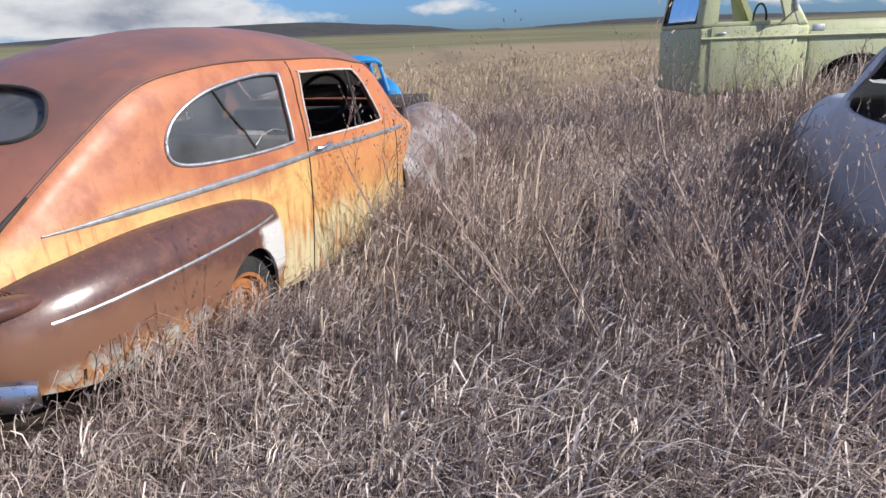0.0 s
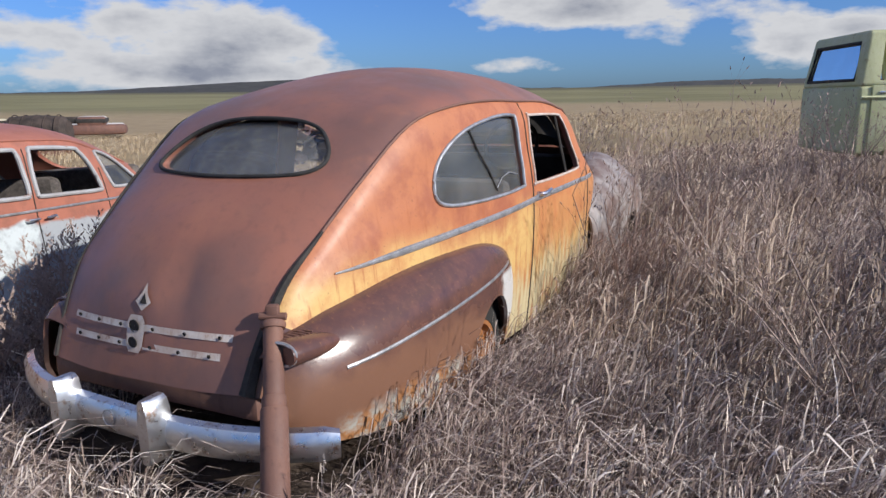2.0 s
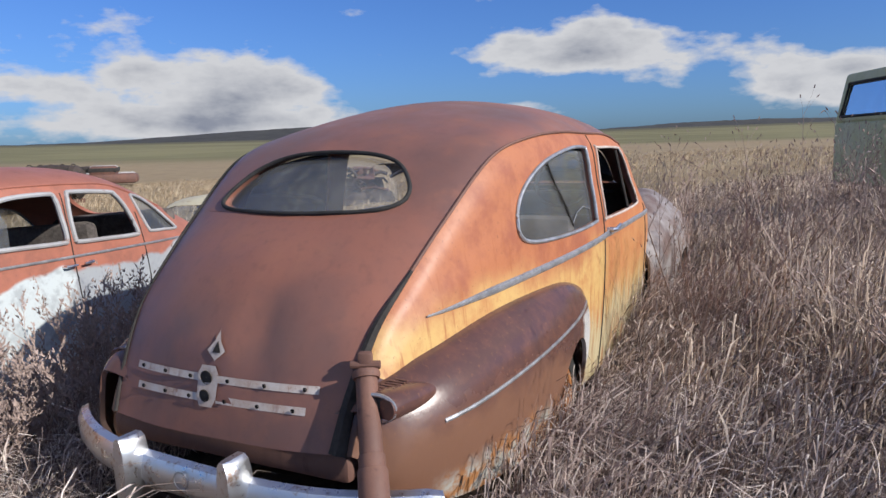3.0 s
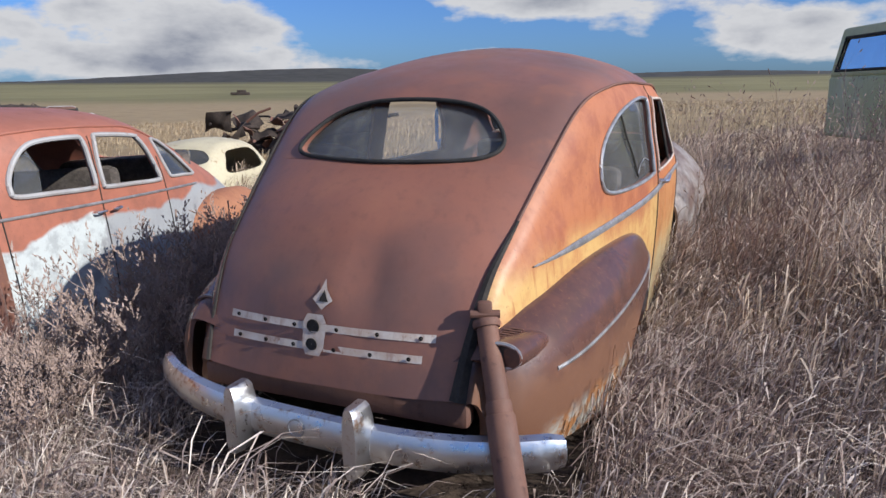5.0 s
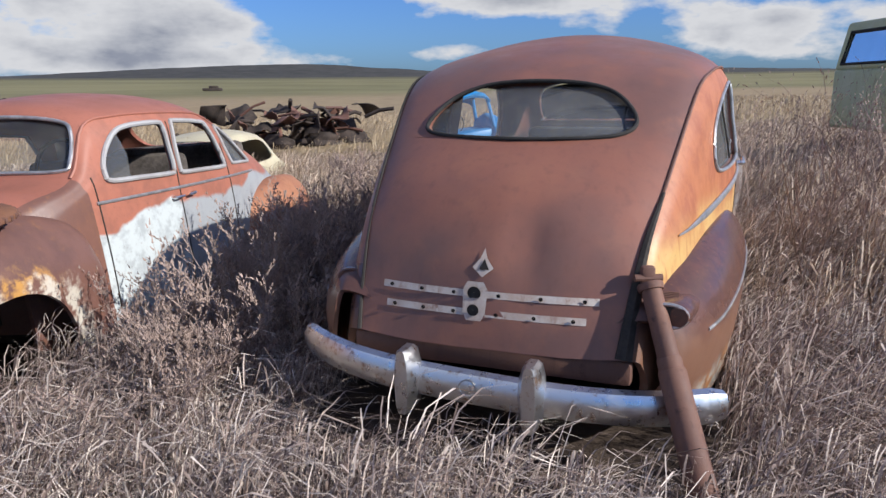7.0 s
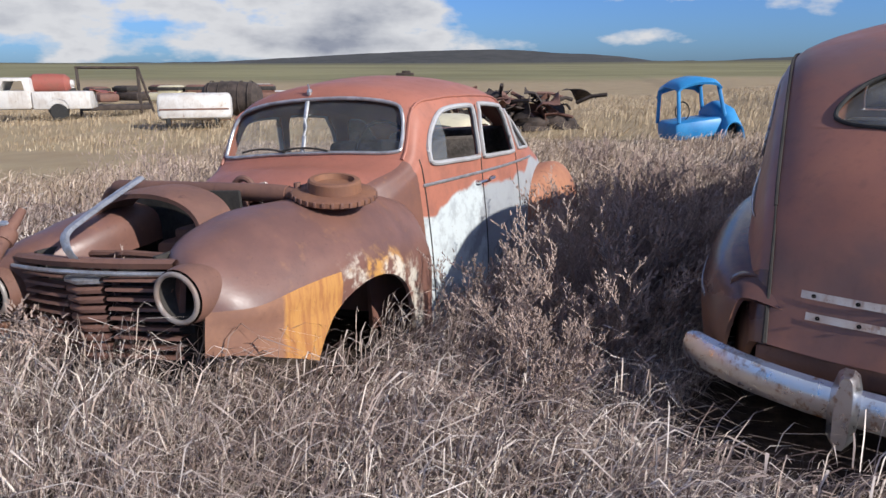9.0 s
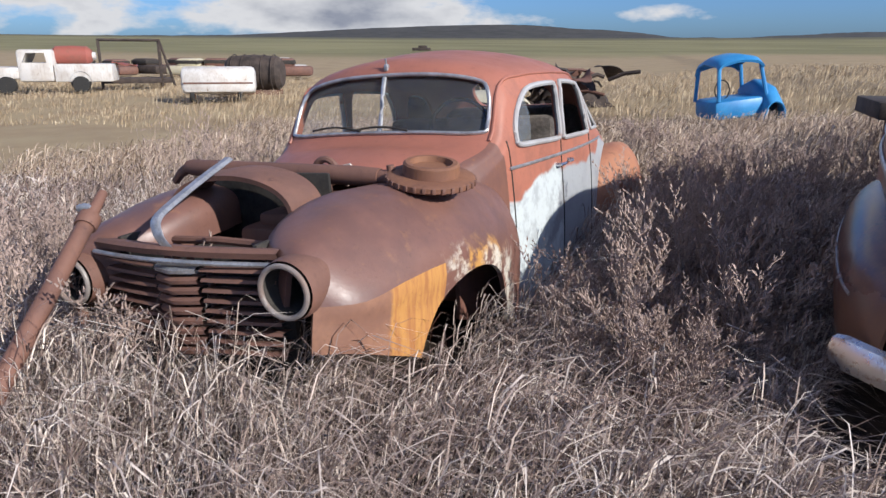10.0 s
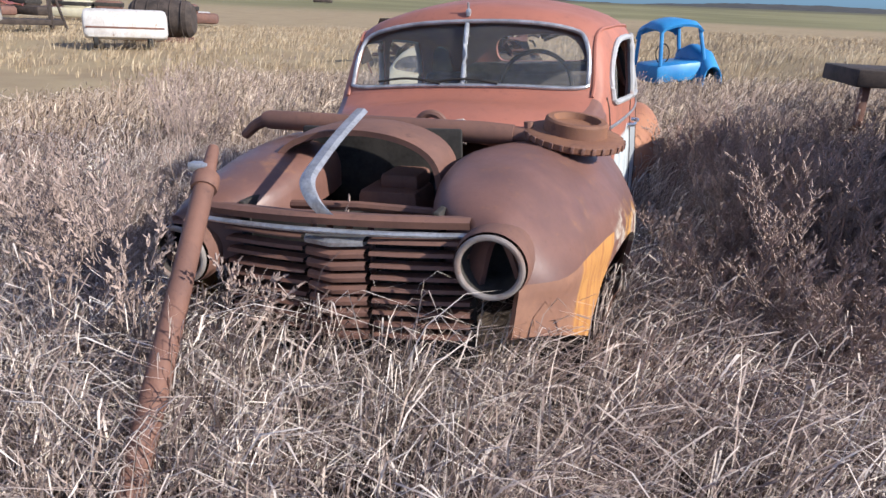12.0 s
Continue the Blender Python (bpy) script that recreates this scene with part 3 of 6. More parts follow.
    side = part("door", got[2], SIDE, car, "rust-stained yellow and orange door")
    # left door, quarter and cowl take darker roof paint to carry that side's shade
    part("door", got[5], TOP, car)
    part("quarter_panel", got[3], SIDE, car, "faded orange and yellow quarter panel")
    part("quarter_panel", got[6], TOP, car)
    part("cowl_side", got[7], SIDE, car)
    part("rear_corner", got[9], FENDER, car)
    part("rear_corner", got[10], FENDER, car)
    part("cowl_side", got[8], TOP, car)
    part("hood", got[4], RUST, car)
    for nm, out, ax, st, mt in (("rear_window", rear, "y", -2, REARGLASS), ("quarter_window", quarter, "x", 2, GLASSD), ("quarter_window", quarter, "x", -2, GLASSD), ("windshield", shield, "y", 7, GLASS)):
        g = part(nm, pane(bvh, out, ax, st), mt, car)
        g.visible_shadow = False
        rim = drop_on(bvh, out, ax, st, 0.004)
        part("window_trim", tube(rim + rim[:2], 0.0095, 8, False), RUBBER if nm == "rear_window" else DULL, g)
    for st in (2, -2):
        rim = drop_on(bvh, doorw, "x", st, 0.004)
        part("window_trim", tube(rim + rim[:2], 0.008, 8, False), BARE, side)
    part("crack", tube(drop_on(bvh, [(1.40, 1.375), (1.47, 1.26), (1.56, 1.15), (1.63, 1.035)], "x", 2, -0.012), 0.005, 6), DARK, car, "dark crack line across the quarter glass")
    part("crack", tube(drop_on(bvh, [(1.63, 1.05), (1.70, 1.10), (1.80, 1.12), (1.90, 1.10)], "x", 2, -0.012), 0.0025, 6), DULL, car)
    # vent post and garnish in the door window
    part("vent_post", tube(drop_on(bvh, [(2.86, 1.02), (2.84, 1.40)], "x", 2, -0.01), 0.010, 6), DARK, side)
    # seams: drip rail, trunk gap, door gaps
    for s in (1, -1):
        edge = [Vector((s * p.x, p.y, p.z)) + Vector((s * 0.004, 0, 0.004)) for p in [r[lo] for r in rows[: 11 * KR + 1]]]
        part("drip_rail", tube(edge[3 * KR - 2:], 0.007, 6), DARK if s < 0 else RUST, car)
        part("trunk_gap", tube(edge[:3 * KR + 2], [(0.034 if s > 0 else 0.010) * (1 - 0.05 * i) for i in range(len(edge[:3 * KR + 2]))], 6), DARK, car, "open black gap beside the trunk lid")
    for yy, zs in ((2.09, (0.15, 1.49)), (3.42, (0.15, 1.0))):
        for st in (2, -2):
            pts = drop_on(bvh, [(yy, zs[0] + (zs[1] - zs[0]) * i / 24) for i in range(25)], "x", st, 0.001)
            part("door_gap", tube(pts, 0.005, 6), DARK, car)
    # belt moulding
    for st in (2, -2):
        pts = drop_on(bvh, [(0.36 + 3.2 * i / 40, 0.845 + 0.085 * min(1, i / 22)) for i in range(41)], "x", st, 0.006)
        part("belt_moulding", tube(pts, [0.004 + 0.014 * min(1, i / 5) for i in range(len(pts))], 8, True, 0.6), DULL, car, "dull bright-metal belt moulding")
    hp = drop_on(bvh, [(2.16, 0.955), (2.26, 0.965)], "x", 2, 0.0)
    part("door_handle", tube([hp[0], hp[0] + Vector((0.035, 0, 0)), hp[0] + Vector((0.045, 0.02, 0)), hp[1] + Vector((0.045, 0.05, 0.005))], [0.014, 0.013, 0.012, 0.008], 8), CHROME, side, "chrome door handle")
    # mounts of the missing trunk trim
    for z0, x0, x1 in ((0.645, -0.435, 0.43), (0.575, -0.41, 0.39)):
        for a, b in ((x0, -0.076), (0.010, x1)):
            n = 14
            up = drop_on(bvh, [(a + (b - a) * i / n, z0 + 0.013) for i in range(n + 1)], "y", -2, 0.002)
            dn = drop_on(bvh, [(a + (b - a) * i / n, z0 - 0.013) for i in range(n + 1)], "y", -2, 0.002)
            st = part("trim_mount", grid_bm([up, dn]), BARE, car, "bare metal trim mark")
            for f in (0.12, 0.5, 0.88):
                h = drop_on(bvh, [(a + (b - a) * f, z0)], "y", -2, 0.006)[0]
                part("hole", lathe([(0.001, 0), (0.007, 0), (0.008, -0.004)], "y", h, 10), DARK, st)
    plate = [(-0.062, 0.545), (-0.004, 0.545), (0.012, 0.575), (0.016, 0.662), (-0.002, 0.69), (-0.066, 0.69), (-0.082, 0.662), (-0.078, 0.575)]
    plate = [(a + (c - a) * t / 4, b + (d - b) * t / 4) for (a, b), (c, d) in zip(plate, plate[1:] + plate[:1]) for t in range(4)]
    pl = part("lock_plate", pane(bvh, plate, "y", -2, 0.006), BARE, car, "bare metal lock plate")
    for z0, r in ((0.648, 0.026), (0.585, 0.023)):
        h = drop_on(bvh, [(-0.035, z0)], "y", -2, 0.011)[0]
        part("hole", lathe([(0.001, 0), (r, 0), (r, -0.004)], "y", h, 20), DARK, pl)
    dia = [(0.0, 0.812), (-0.014, 0.775), (-0.042, 0.742), (0.0, 0.708), (0.042, 0.742), (0.014, 0.775)]
    dia = [(a + (c - a) * t / 3 - 0.01, b + (d - b) * t / 3) for (a, b), (c, d) in zip(dia, dia[1:] + dia[:1]) for t in range(3)]
    em = part("emblem_mount", pane(bvh, dia, "y", -2, 0.006), BARE, car, "bare diamond-shaped emblem mark")
    tri = [(-0.025, 0.735), (0.015, 0.735), (-0.006, 0.775)]
    tri = [(a + (c - a) * t / 3, b + (d - b) * t / 3) for (a, b), (c, d) in zip(tri, tri[1:] + tri[:1]) for t in range(3)]
    part("hole", pane(bvh, tri, "y", -2, 0.009), DARK, em)
    # rear fenders
    for s in (1, -1):
        fr = []
        F = [(0.02, 0.60, 0.68, 0.40, 0.60, 0.30), (0.10, 0.58, 0.75, 0.50, 0.66, 0.24), (0.35, 0.62, 0.855, 0.56, 0.73, 0.19),
             (0.75, 0.70, 0.93, 0.60, 0.785, 0.15), (1.15, 0.78, 0.965, 0.63, 0.80, 0.14), (1.45, 0.83, 0.965, 0.62, 0.785, 0.14), (1.68, 0.87, 0.94, 0.55, 0.70, 0.16), (1.76, 0.88, 0.90, 0.42, 0.55, 0.20)]
        for y, xi, xo, zm, zt, zb in F:
            xm = xi + (xo - xi) * 0.62
            fr.append(spline([(s * (xi - 0.17), y, zt - 0.04), (s * xi, y, zt), (s * xm, y, zt - 0.035), (s * xo, y, zm), (s * (xo - 0.01), y, (zm + zb) / 2), (s * (xo - 0.05), y, zb)], 5))
        nj = len(fr[0])
        fr = [[p for p in r] for r in zip(*[spline([r[j] for r in fr], 5) for j in range(nj)])]
        fb = grid_bm(fr)
        fbvh = BVHTree.FromBMesh(fb)
        fm = bpy.data.meshes.new("tmp")
        bmesh.ops.recalc_face_normals(fb, faces=fb.faces)
        fb.to_mesh(fm)
        fb.free()
        arch = [(1.38 + 0.27 * math.cos(a), 0.14 + 0.38 * max(-0.8, math.sin(a))) for a in [2 * math.pi * k / 32 for k in range(32)]]
        fe = part("fender", evaluated(fm, [("solid", 0.02), ("cut", prism(arch, "x", s * 0.86 if s > 0 else -1.3, s * 1.3 if s > 0 else -0.86))]), FENDER, car, "dark brown bulbous rear fender")
        bead = drop_on(fbvh, [(0.22 + 1.40 * i / 30, 0.525 + 0.125 * (i / 30) ** 1.0) for i in range(31)], "x", 2 * s, 0.003)
        part("fender_bead", tube(bead, 0.009, 6, True, 0.6), DULL, fe)
        # tail lamp pod
        pod = tube([(s * 0.735, 0.34, 0.612), (s * 0.722, 0.26, 0.616), (s * 0.70, 0.14, 0.622), (s * 0.68, 0.05, 0.626), (s * 0.672, 0.015, 0.627)], [0.012, 0.036, 0.047, 0.050, 0.046], 20, True, 1.5)
        tuck = Vector((0, 0, 0)) if s > 0 else Vector((0.05, 0.10, -0.005))
        for v in pod.verts:
            v.co += tuck
        po = part("tail_lamp", pod, FENDER, car, "brown tail-lamp pod with empty socket")
        loop = [tuck + Vector((s * 0.672 + 0.066 * math.cos(a), 0.012, 0.627 + 0.043 * math.sin(a))) for a in [2 * math.pi * k / 28 for k in range(29)]]
        part("lamp_rim", tube(loop, 0.007, 6, False), DULL if s > 0 else FENDER, po)
        sock = bmesh.new()
        hole = [sock.verts.new(tuck + Vector((s * 0.672 + 0.058 * math.cos(a), 0.010, 0.627 + 0.035 * math.sin(a)))) for a in [2 * math.pi * k / 24 for k in range(24)]]
        deep = [sock.verts.new(tuck + Vector((s * 0.674 + 0.044 * math.cos(a), 0.0135, 0.627 + 0.024 * math.sin(a)))) for a in [2 * math.pi * k / 24 for k in range(24)]]
        sock.faces.new(deep)
        for k in range(24):
            sock.faces.new((hole[k], hole[(k + 1) % 24], deep[(k + 1) % 24], deep[k]))
        part("socket", sock, DARK, po)
        for k in range(6):
            part("louvre", tube([tuck + Vector((s * 0.64, 0.05 + 0.022 * k, 0.674)), tuck + Vector((s * 0.70, 0.055 + 0.022 * k, 0.671))], 0.0035, 5), RUST, po)
        wheel(car, s * 0.80, 1.38, 0.17, 0.33, 0.15, s)
        # near-black disc behind the wheel, painted-in shade of the well
        part("wheel_well_shade", lathe([(0.44, s * 0.66), (0.42, s * 0.655), (0.001, s * 0.65)], "x", (0, 1.40, 0.2), 28), DARK, car)
        # front fender
        ff = []
        for y, xi, xo, zm, zt, zb in [(3.55, 0.80, 0.93, 0.5, 0.64, 0.16), (3.85, 0.66, 1.00, 0.64, 0.87, 0.2), (4.4, 0.54, 1.05, 0.70, 1.00, 0.3), (4.9, 0.42, 1.04, 0.68, 0.98, 0.3), (5.3, 0.34, 0.95, 0.62, 0.84, 0.3), (5.5, 0.3, 0.74, 0.53, 0.64, 0.34)]:
            ff.append(spline([(s * (xi - 0.12), y, zt - 0.25), (s * xi, y, zt - 0.03), (s * (xi + xo) / 2, y, zt), (s * xo, y, zm), (s * (xo - 0.02), y, zb)], 5))
        ff = [list(r) for r in zip(*[spline([r[j] for r in ff], 4) for j in range(len(ff[0]))])]
        fb = grid_bm(ff)
        bmesh.ops.recalc_face_normals(fb, faces=fb.faces)
        fm = bpy.data.meshes.new("tmp")
        fb.to_mesh(fm)
        fb.free()
        arch = [(4.55 + 0.36 * math.cos(a), 0.16 + 0.36 * math.sin(a)) for a in [2 * math.pi * k / 32 for k in range(32)]]
        fe2 = part("fender", evaluated(fm, [("solid", 0.02), ("cut", prism(arch, "x", 0.8 * s if s > 0 else -1.3, 1.3 * s if s > 0 else -0.8))]), FFEND, car, "rusty brown front fender with worn pale flank")
        wheel(car, s * 0.80, 4.55, 0.16, 0.34, 0.15, s)
    # rear apron and bumper
    part("rear_apron", box(0, 0.03, 0.395, 1.12, 0.08, 0.10, 0.02), RUST, car)
    prof = [(-0.055, -0.010), (-0.05, 0.018), (-0.02, 0.034), (0.02, 0.034), (0.05, 0.018), (0.058, -0.010), (0.03, -0.016), (-0.03, -0.016)]
    brows = []
    for i in range(41):
        t = -1 + i / 20
        x = 0.03 + 0.845 * t
        y = -0.165 + 0.225 * abs(t) ** 3.0
        zz = 0.332 - 0.03 * t
        d = Vector((1, 0.225 * 3.0 * abs(t) ** 2.0 * (1 if t > 0 else -1) / 0.845, 0)).normalized()
        nrm = Vector((d.y, -d.x, 0))
        k = 0.82 if abs(t) > 0.98 else 1
        brows.append([Vector((x, y, zz)) + nrm * b * k + Vector((0, 0, a * k * 1.15)) for a, b in prof])
    bb = grid_bm(brows, True)
    bb.verts.ensure_lookup_table()
    bb.faces.new([bb.verts[i] for i in range(8)])
    bb.faces.new([bb.verts[len(bb.verts) - 8 + i] for i in range(8)])
    bu = part("bumper", bb, CHROME, car, "weathered chrome rear bumper")
    part("badge", ring((0.0, -0.202, 0.345), 0.032, 0.003, "y", 24, 6, 0.6), DULL, bu)
    for x in (-0.242, 0.238):
        g = [[Vector((x + sx * w, -0.215 + dy, 0.345 + dz)) for sx, dy in ((-1, 0.06), (-1, 0.0), (-0.55, -0.035), (0.55, -0.035), (1, 0.0), (1, 0.06))] for dz, w in ((-0.12, 0.022), (-0.09, 0.040), (0.0, 0.046), (0.07, 0.042), (0.115, 0.030), (0.128, 0.014))]
        gb = grid_bm(g, True)
        gb.verts.ensure_lookup_table()
        gb.faces.new([gb.verts[i] for i in range(6)])
        gb.faces.new([gb.verts[len(gb.verts) - 6 + i] for i in range(6)])
        part("bumper_guard", gb, CHROME, bu, "chrome bumper guard")
    # inside
    part("floor_pan", box(0, 2.3, 0.22, 1.6, 3.4, 0.04), DARK, car)
    part("rear_seat", join(box(0, 1.45, 0.55, 1.25, 0.5, 0.25, 0.06), box(0, 1.18, 0.72, 1.25, 0.16, 0.5, 0.06)), SEATM, car)
    part("front_seat", join(box(0, 2.55, 0.55, 1.35, 0.5, 0.25, 0.06), box(0, 2.32, 0.76, 1.35, 0.14, 0.5, 0.05)), SEATM, car)
    part("parcel_shelf", box(0, 0.92, 1.05, 1.25, 0.4, 0.03, 0.01), SEATM, car)
    part("dashboard", box(0, 3.62, 0.98, 1.45, 0.2, 0.2, 0.05), DARK, car)
    sw = part("steering_wheel", ring((0.32, 3.32, 1.17), 0.21, 0.016, "y", 32, 8), DARK, car)
    sw.matrix_basis = Matrix.Translation((0.32, 3.32, 1.17)) @ pose(0, 0, 0, -28) @ Matrix.Translation((-0.32, -3.32, -1.17))
    part("firewall", box(0, 3.95, 0.62, 1.5, 0.03, 0.85, 0.01), DARK, car)
    return car


build_sedan()

# ---- the red and white sedan without a hood ----
WRECK = pose(-5.301, 4.454, 0.935, 0.9, -3.95, -11.25) @ Matrix.Diagonal((1.178, 1.107, 1.121, 1))


def apron_paint():
    """Brown rust at the nose, bright orange rust on the piece beside the wheel opening."""
    M = Mat("rust_brown_orange_apron", 0.65)
    x, y, z = M.xyz()
    mid, fine = M.noise(7, 6, 0.65), M.noise(50, 4, 0.7)
    runs = M.noise(6, 4, 0.6, M.vec((6, 6, 0.5)))
    brown = M.mix(M.step(mid, 0.4, 0.65), (0.200, 0.098, 0.066), (0.260, 0.130, 0.080))
    orange = M.mix(M.step(runs, 0.4, 0.68), (0.46, 0.225, 0.065), (0.33, 0.135, 0.048))
    c = M.mix(M.step(M.math("ADD", y, M.math("MULTIPLY", mid, 0.06)), -1.19, -1.165), brown, orange)
    c = M.mix(M.math("MULTIPLY", M.step(fine, 0.58, 0.72), 0.5), c, (0.12, 0.055, 0.035))
    M.color(c)
    return M.bump(fine, 0.002, 0.35)


APRON = apron_paint()
WFEND = patina("red_brown_rust", (0.30, 0.125, 0.072), (0.36, 0.16, 0.085), (0.12, 0.055, 0.04), 0.7, 1.6, 0.3)
LAMPRING = patina("rusted_lamp_chrome", (0.24, 0.215, 0.20), (0.19, 0.13, 0.105), (0.16, 0.075, 0.045), 0.4, 3.0, 0.4)


def build_wreck():
    car = thing("hoodless_sedan", WRECK, "red-primered white sedan wreck with its hood gone", "car")
    R = [((-0.50, -0.13), (0.40, -0.46, -0.22), (0.54, -0.40, -0.42), (0.55, -0.40, -0.80)),
         ((-0.25, -0.045), (0.50, -0.22, -0.12), (0.60, -0.12, -0.26), (0.61, -0.12, -0.90)),
         ((-0.01, -0.01), (0.565, 0.03, -0.045), (0.63, 0.06, -0.18), (0.64, 0.06, -0.95)),
         ((0.14, 0.325), (0.555, 0.21, 0.205), (0.645, 0.16, -0.19), (0.65, 0.16, -0.95)),
         ((0.42, 0.385), (0.60, 0.42, 0.245), (0.665, 0.42, -0.21), (0.665, 0.42, -0.95)),
         ((0.70, 0.405), (0.63, 0.70, 0.245), (0.68, 0.70, -0.225), (0.68, 0.70, -0.95)),
         ((0.96, 0.40), (0.63, 0.96, 0.235), (0.69, 0.96, -0.235), (0.685, 0.96, -0.95)),
         ((1.28, 0.375), (0.61, 1.28, 0.21), (0.69, 1.28, -0.25), (0.685, 1.28, -0.95)),
         ((1.68, 0.285), (0.56, 1.62, 0.115), (0.675, 1.66, -0.27), (0.675, 1.66, -0.95)),
         ((2.10, 0.10), (0.48, 2.05, -0.03), (0.63, 2.08, -0.31), (0.64, 2.08, -0.95)),
         ((2.52, -0.13), (0.42, 2.48, -0.20), (0.57, 2.48, -0.40), (0.58, 2.48, -0.95)),
         ((2.90, -0.43), (0.38, 2.86, -0.45), (0.46, 2.86, -0.55), (0.48, 2.86, -0.95)),
         ((3.05, -0.75), (0.36, 3.02, -0.75), (0.42, 3.02, -0.78), (0.44, 3.02, -0.95))]
    KR, KS = 5, 5
    rows = shell_rows(R, KR, KS)
    lo, hi = 4 * KS, 8 * KS

    def tag(i, j):
        k = i / KR
        if lo <= j < hi:
            return 0 if k < 2 else 1
        return 2 if 3 <= k < 6 and j < lo else 3 if 6 <= k < 8 and j < lo else (4 if j < lo else 6) if k < 2 else (5 if k >= 8 else 8) if j < lo else 7
    bm = grid_bm(rows, False, tag)
    bmesh.ops.recalc_face_normals(bm, faces=bm.faces)
    bvh = BVHTree.FromBMesh(bm)
    me = bpy.data.meshes.new("tmp")
    bm.to_mesh(me)
    bm.free()
    shield = rounded([(-0.55, 0.03), (-0.51, -0.005), (-0.2, 0.008), (0.2, 0.008), (0.50, -0.005), (0.54, 0.03), (0.52, 0.18), (0.45, 0.245), (0.2, 0.285), (-0.2, 0.285), (-0.45, 0.245), (-0.53, 0.18)], 4)
    fw = rounded([(0.20, -0.05), (0.23, -0.085), (0.46, -0.10), (0.74, -0.115), (0.785, -0.095), (0.775, 0.06), (0.755, 0.17), (0.71, 0.19), (0.48, 0.19), (0.36, 0.165), (0.27, 0.09), (0.215, 0.01)], 5)
    rw = rounded([(0.85, -0.10), (0.88, -0.125), (1.12, -0.14), (1.40, -0.155), (1.445, -0.135), (1.40, 0.02), (1.32, 0.13), (1.26, 0.16), (0.92, 0.188), (0.86, 0.17), (0.845, 0.03)], 5)
    qw = rounded([(1.58, -0.135), (1.62, -0.155), (1.78, -0.165), (1.945, -0.178), (1.965, -0.155), (1.84, -0.03), (1.70, 0.075), (1.57, 0.115), (1.515, 0.10), (1.545, -0.02)], 5)
    back = rounded([(-0.30, 0.0), (-0.2, -0.03), (0.2, -0.03), (0.30, 0.0), (0.26, 0.13), (0.15, 0.17), (-0.15, 0.17), (-0.26, 0.13)], 4)
    solid = evaluated(me, [("solid", 0.022), ("cut", prism(shield, "y", -0.4, 0.4)), ("cut", prism(fw, "x", -1.21, 1.213)), ("cut", prism(rw, "x", -1.21, 1.213)), ("cut", prism(qw, "x", -1.21, 1.213)), ("cut", prism(back, "y", 1.72, 3.4))])
    got = split(solid, range(9))
    cowl = part("cowl", got[0], PTOP, car, "red-primered cowl in front of the windshield")
    part("roof", got[1], PTOP, car, "red-primered roof")
    fd = part("front_door", got[2], PSIDE, car, "red and chalky white front door with no glass")
    rd = part("rear_door", got[3], PSIDE, car, "red and chalky white rear door")
    part("cowl_side", got[4], PFEND, car)
    part("quarter_panel", got[5], PSIDE, car)
    part("cowl_side", got[6], PFEND, car)
    part("hinge_pillar", got[8], PSIDE, car)
    part("body_side", got[7], PSIDE, car)
    for nm, out, ax, st, mt, own in (("windshield", shield, "y", -2, GLASS, car), ("quarter_window", qw, "x", 2, GLASSD, car), ("quarter_window", qw, "x", -2, GLASSD, car)):
        g = part(nm, pane(bvh, out, ax, st, -0.012), mt, own)
        g.visible_shadow = False
        rim = drop_on(bvh, out, ax, st, 0.004)
        part("window_trim", tube(rim + rim[:2], 0.012 if ax == "x" else 0.010, 8, False), PALE if ax == "x" else DULL, g)
        if nm == "windshield":
            part("centre_bar", tube(drop_on(bvh, [(0.0, 0.01 + 0.272 * i / 6) for i in range(7)], "y", -2, 0.002), 0.011, 8), DULL, g)
            for x0, x1 in ((-0.10, -0.40), (0.16, -0.14)):
                pts = drop_on(bvh, [(x0 + (x1 - x0) * i / 6, 0.012 + 0.02 * math.sin(i / 6 * 3)) for i in range(7)], "y", -2, 0.018)
                part("wiper", tube(pts, 0.006, 6), DARK, g, "thin black wiper arm")
    for own, out in ((fd, fw), (rd, rw)):
        for st in (2, -2):
            rim = drop_on(bvh, out, "x", st, 0.004)
            part("window_trim", tube(rim + rim[:2], 0.015, 8, False), PALE, own)
    vent = [(0.22, -0.07), (0.40, -0.095), (0.42, 0.04), (0.38, 0.15), (0.29, 0.08)]
    vent = [(a + (c - a) * t / 3, b + (d - b) * t / 3) for (a, b), (c, d) in zip(vent, vent[1:] + vent[:1]) for t in range(3)]
    part("vent_glass", pane(bvh, vent, "x", 2, -0.012), GLASSD, fd).visible_shadow = False
    for yy, z1 in ((0.105, -0.05), (0.815, 0.19), (1.49, 0.0)):
        for st in (2, -2):
            pts = drop_on(bvh, [(yy, -0.9 + (z1 + 0.9) * i / 20) for i in range(21)], "x", st, 0.001)
            part("door_gap", tube(pts, 0.004, 6), DARK, car)
    for st in (2, -2):
        pts = drop_on(bvh, [(0.09 + 1.85 * i / 36, -0.185 - 0.065 * i / 36) for i in range(37)], "x", st, 0.005)
        part("belt_moulding", tube(pts, 0.009, 8, True, 0.6), DULL, car, "dull bright-metal belt moulding")
        edge = [Vector((math.copysign(1, st) * r[lo].x, r[lo].y, r[lo].z)) + Vector((0, 0, 0.004)) for r in rows[2 * KR: 9 * KR]]
        part("drip_rail", tube(edge, 0.008, 6), PTOP, car)
        for yy in (0.72, 0.93):
            h = drop_on(bvh, [(yy, -0.262)], "x", st, 0.0)[0]
            s = math.copysign(1, st)
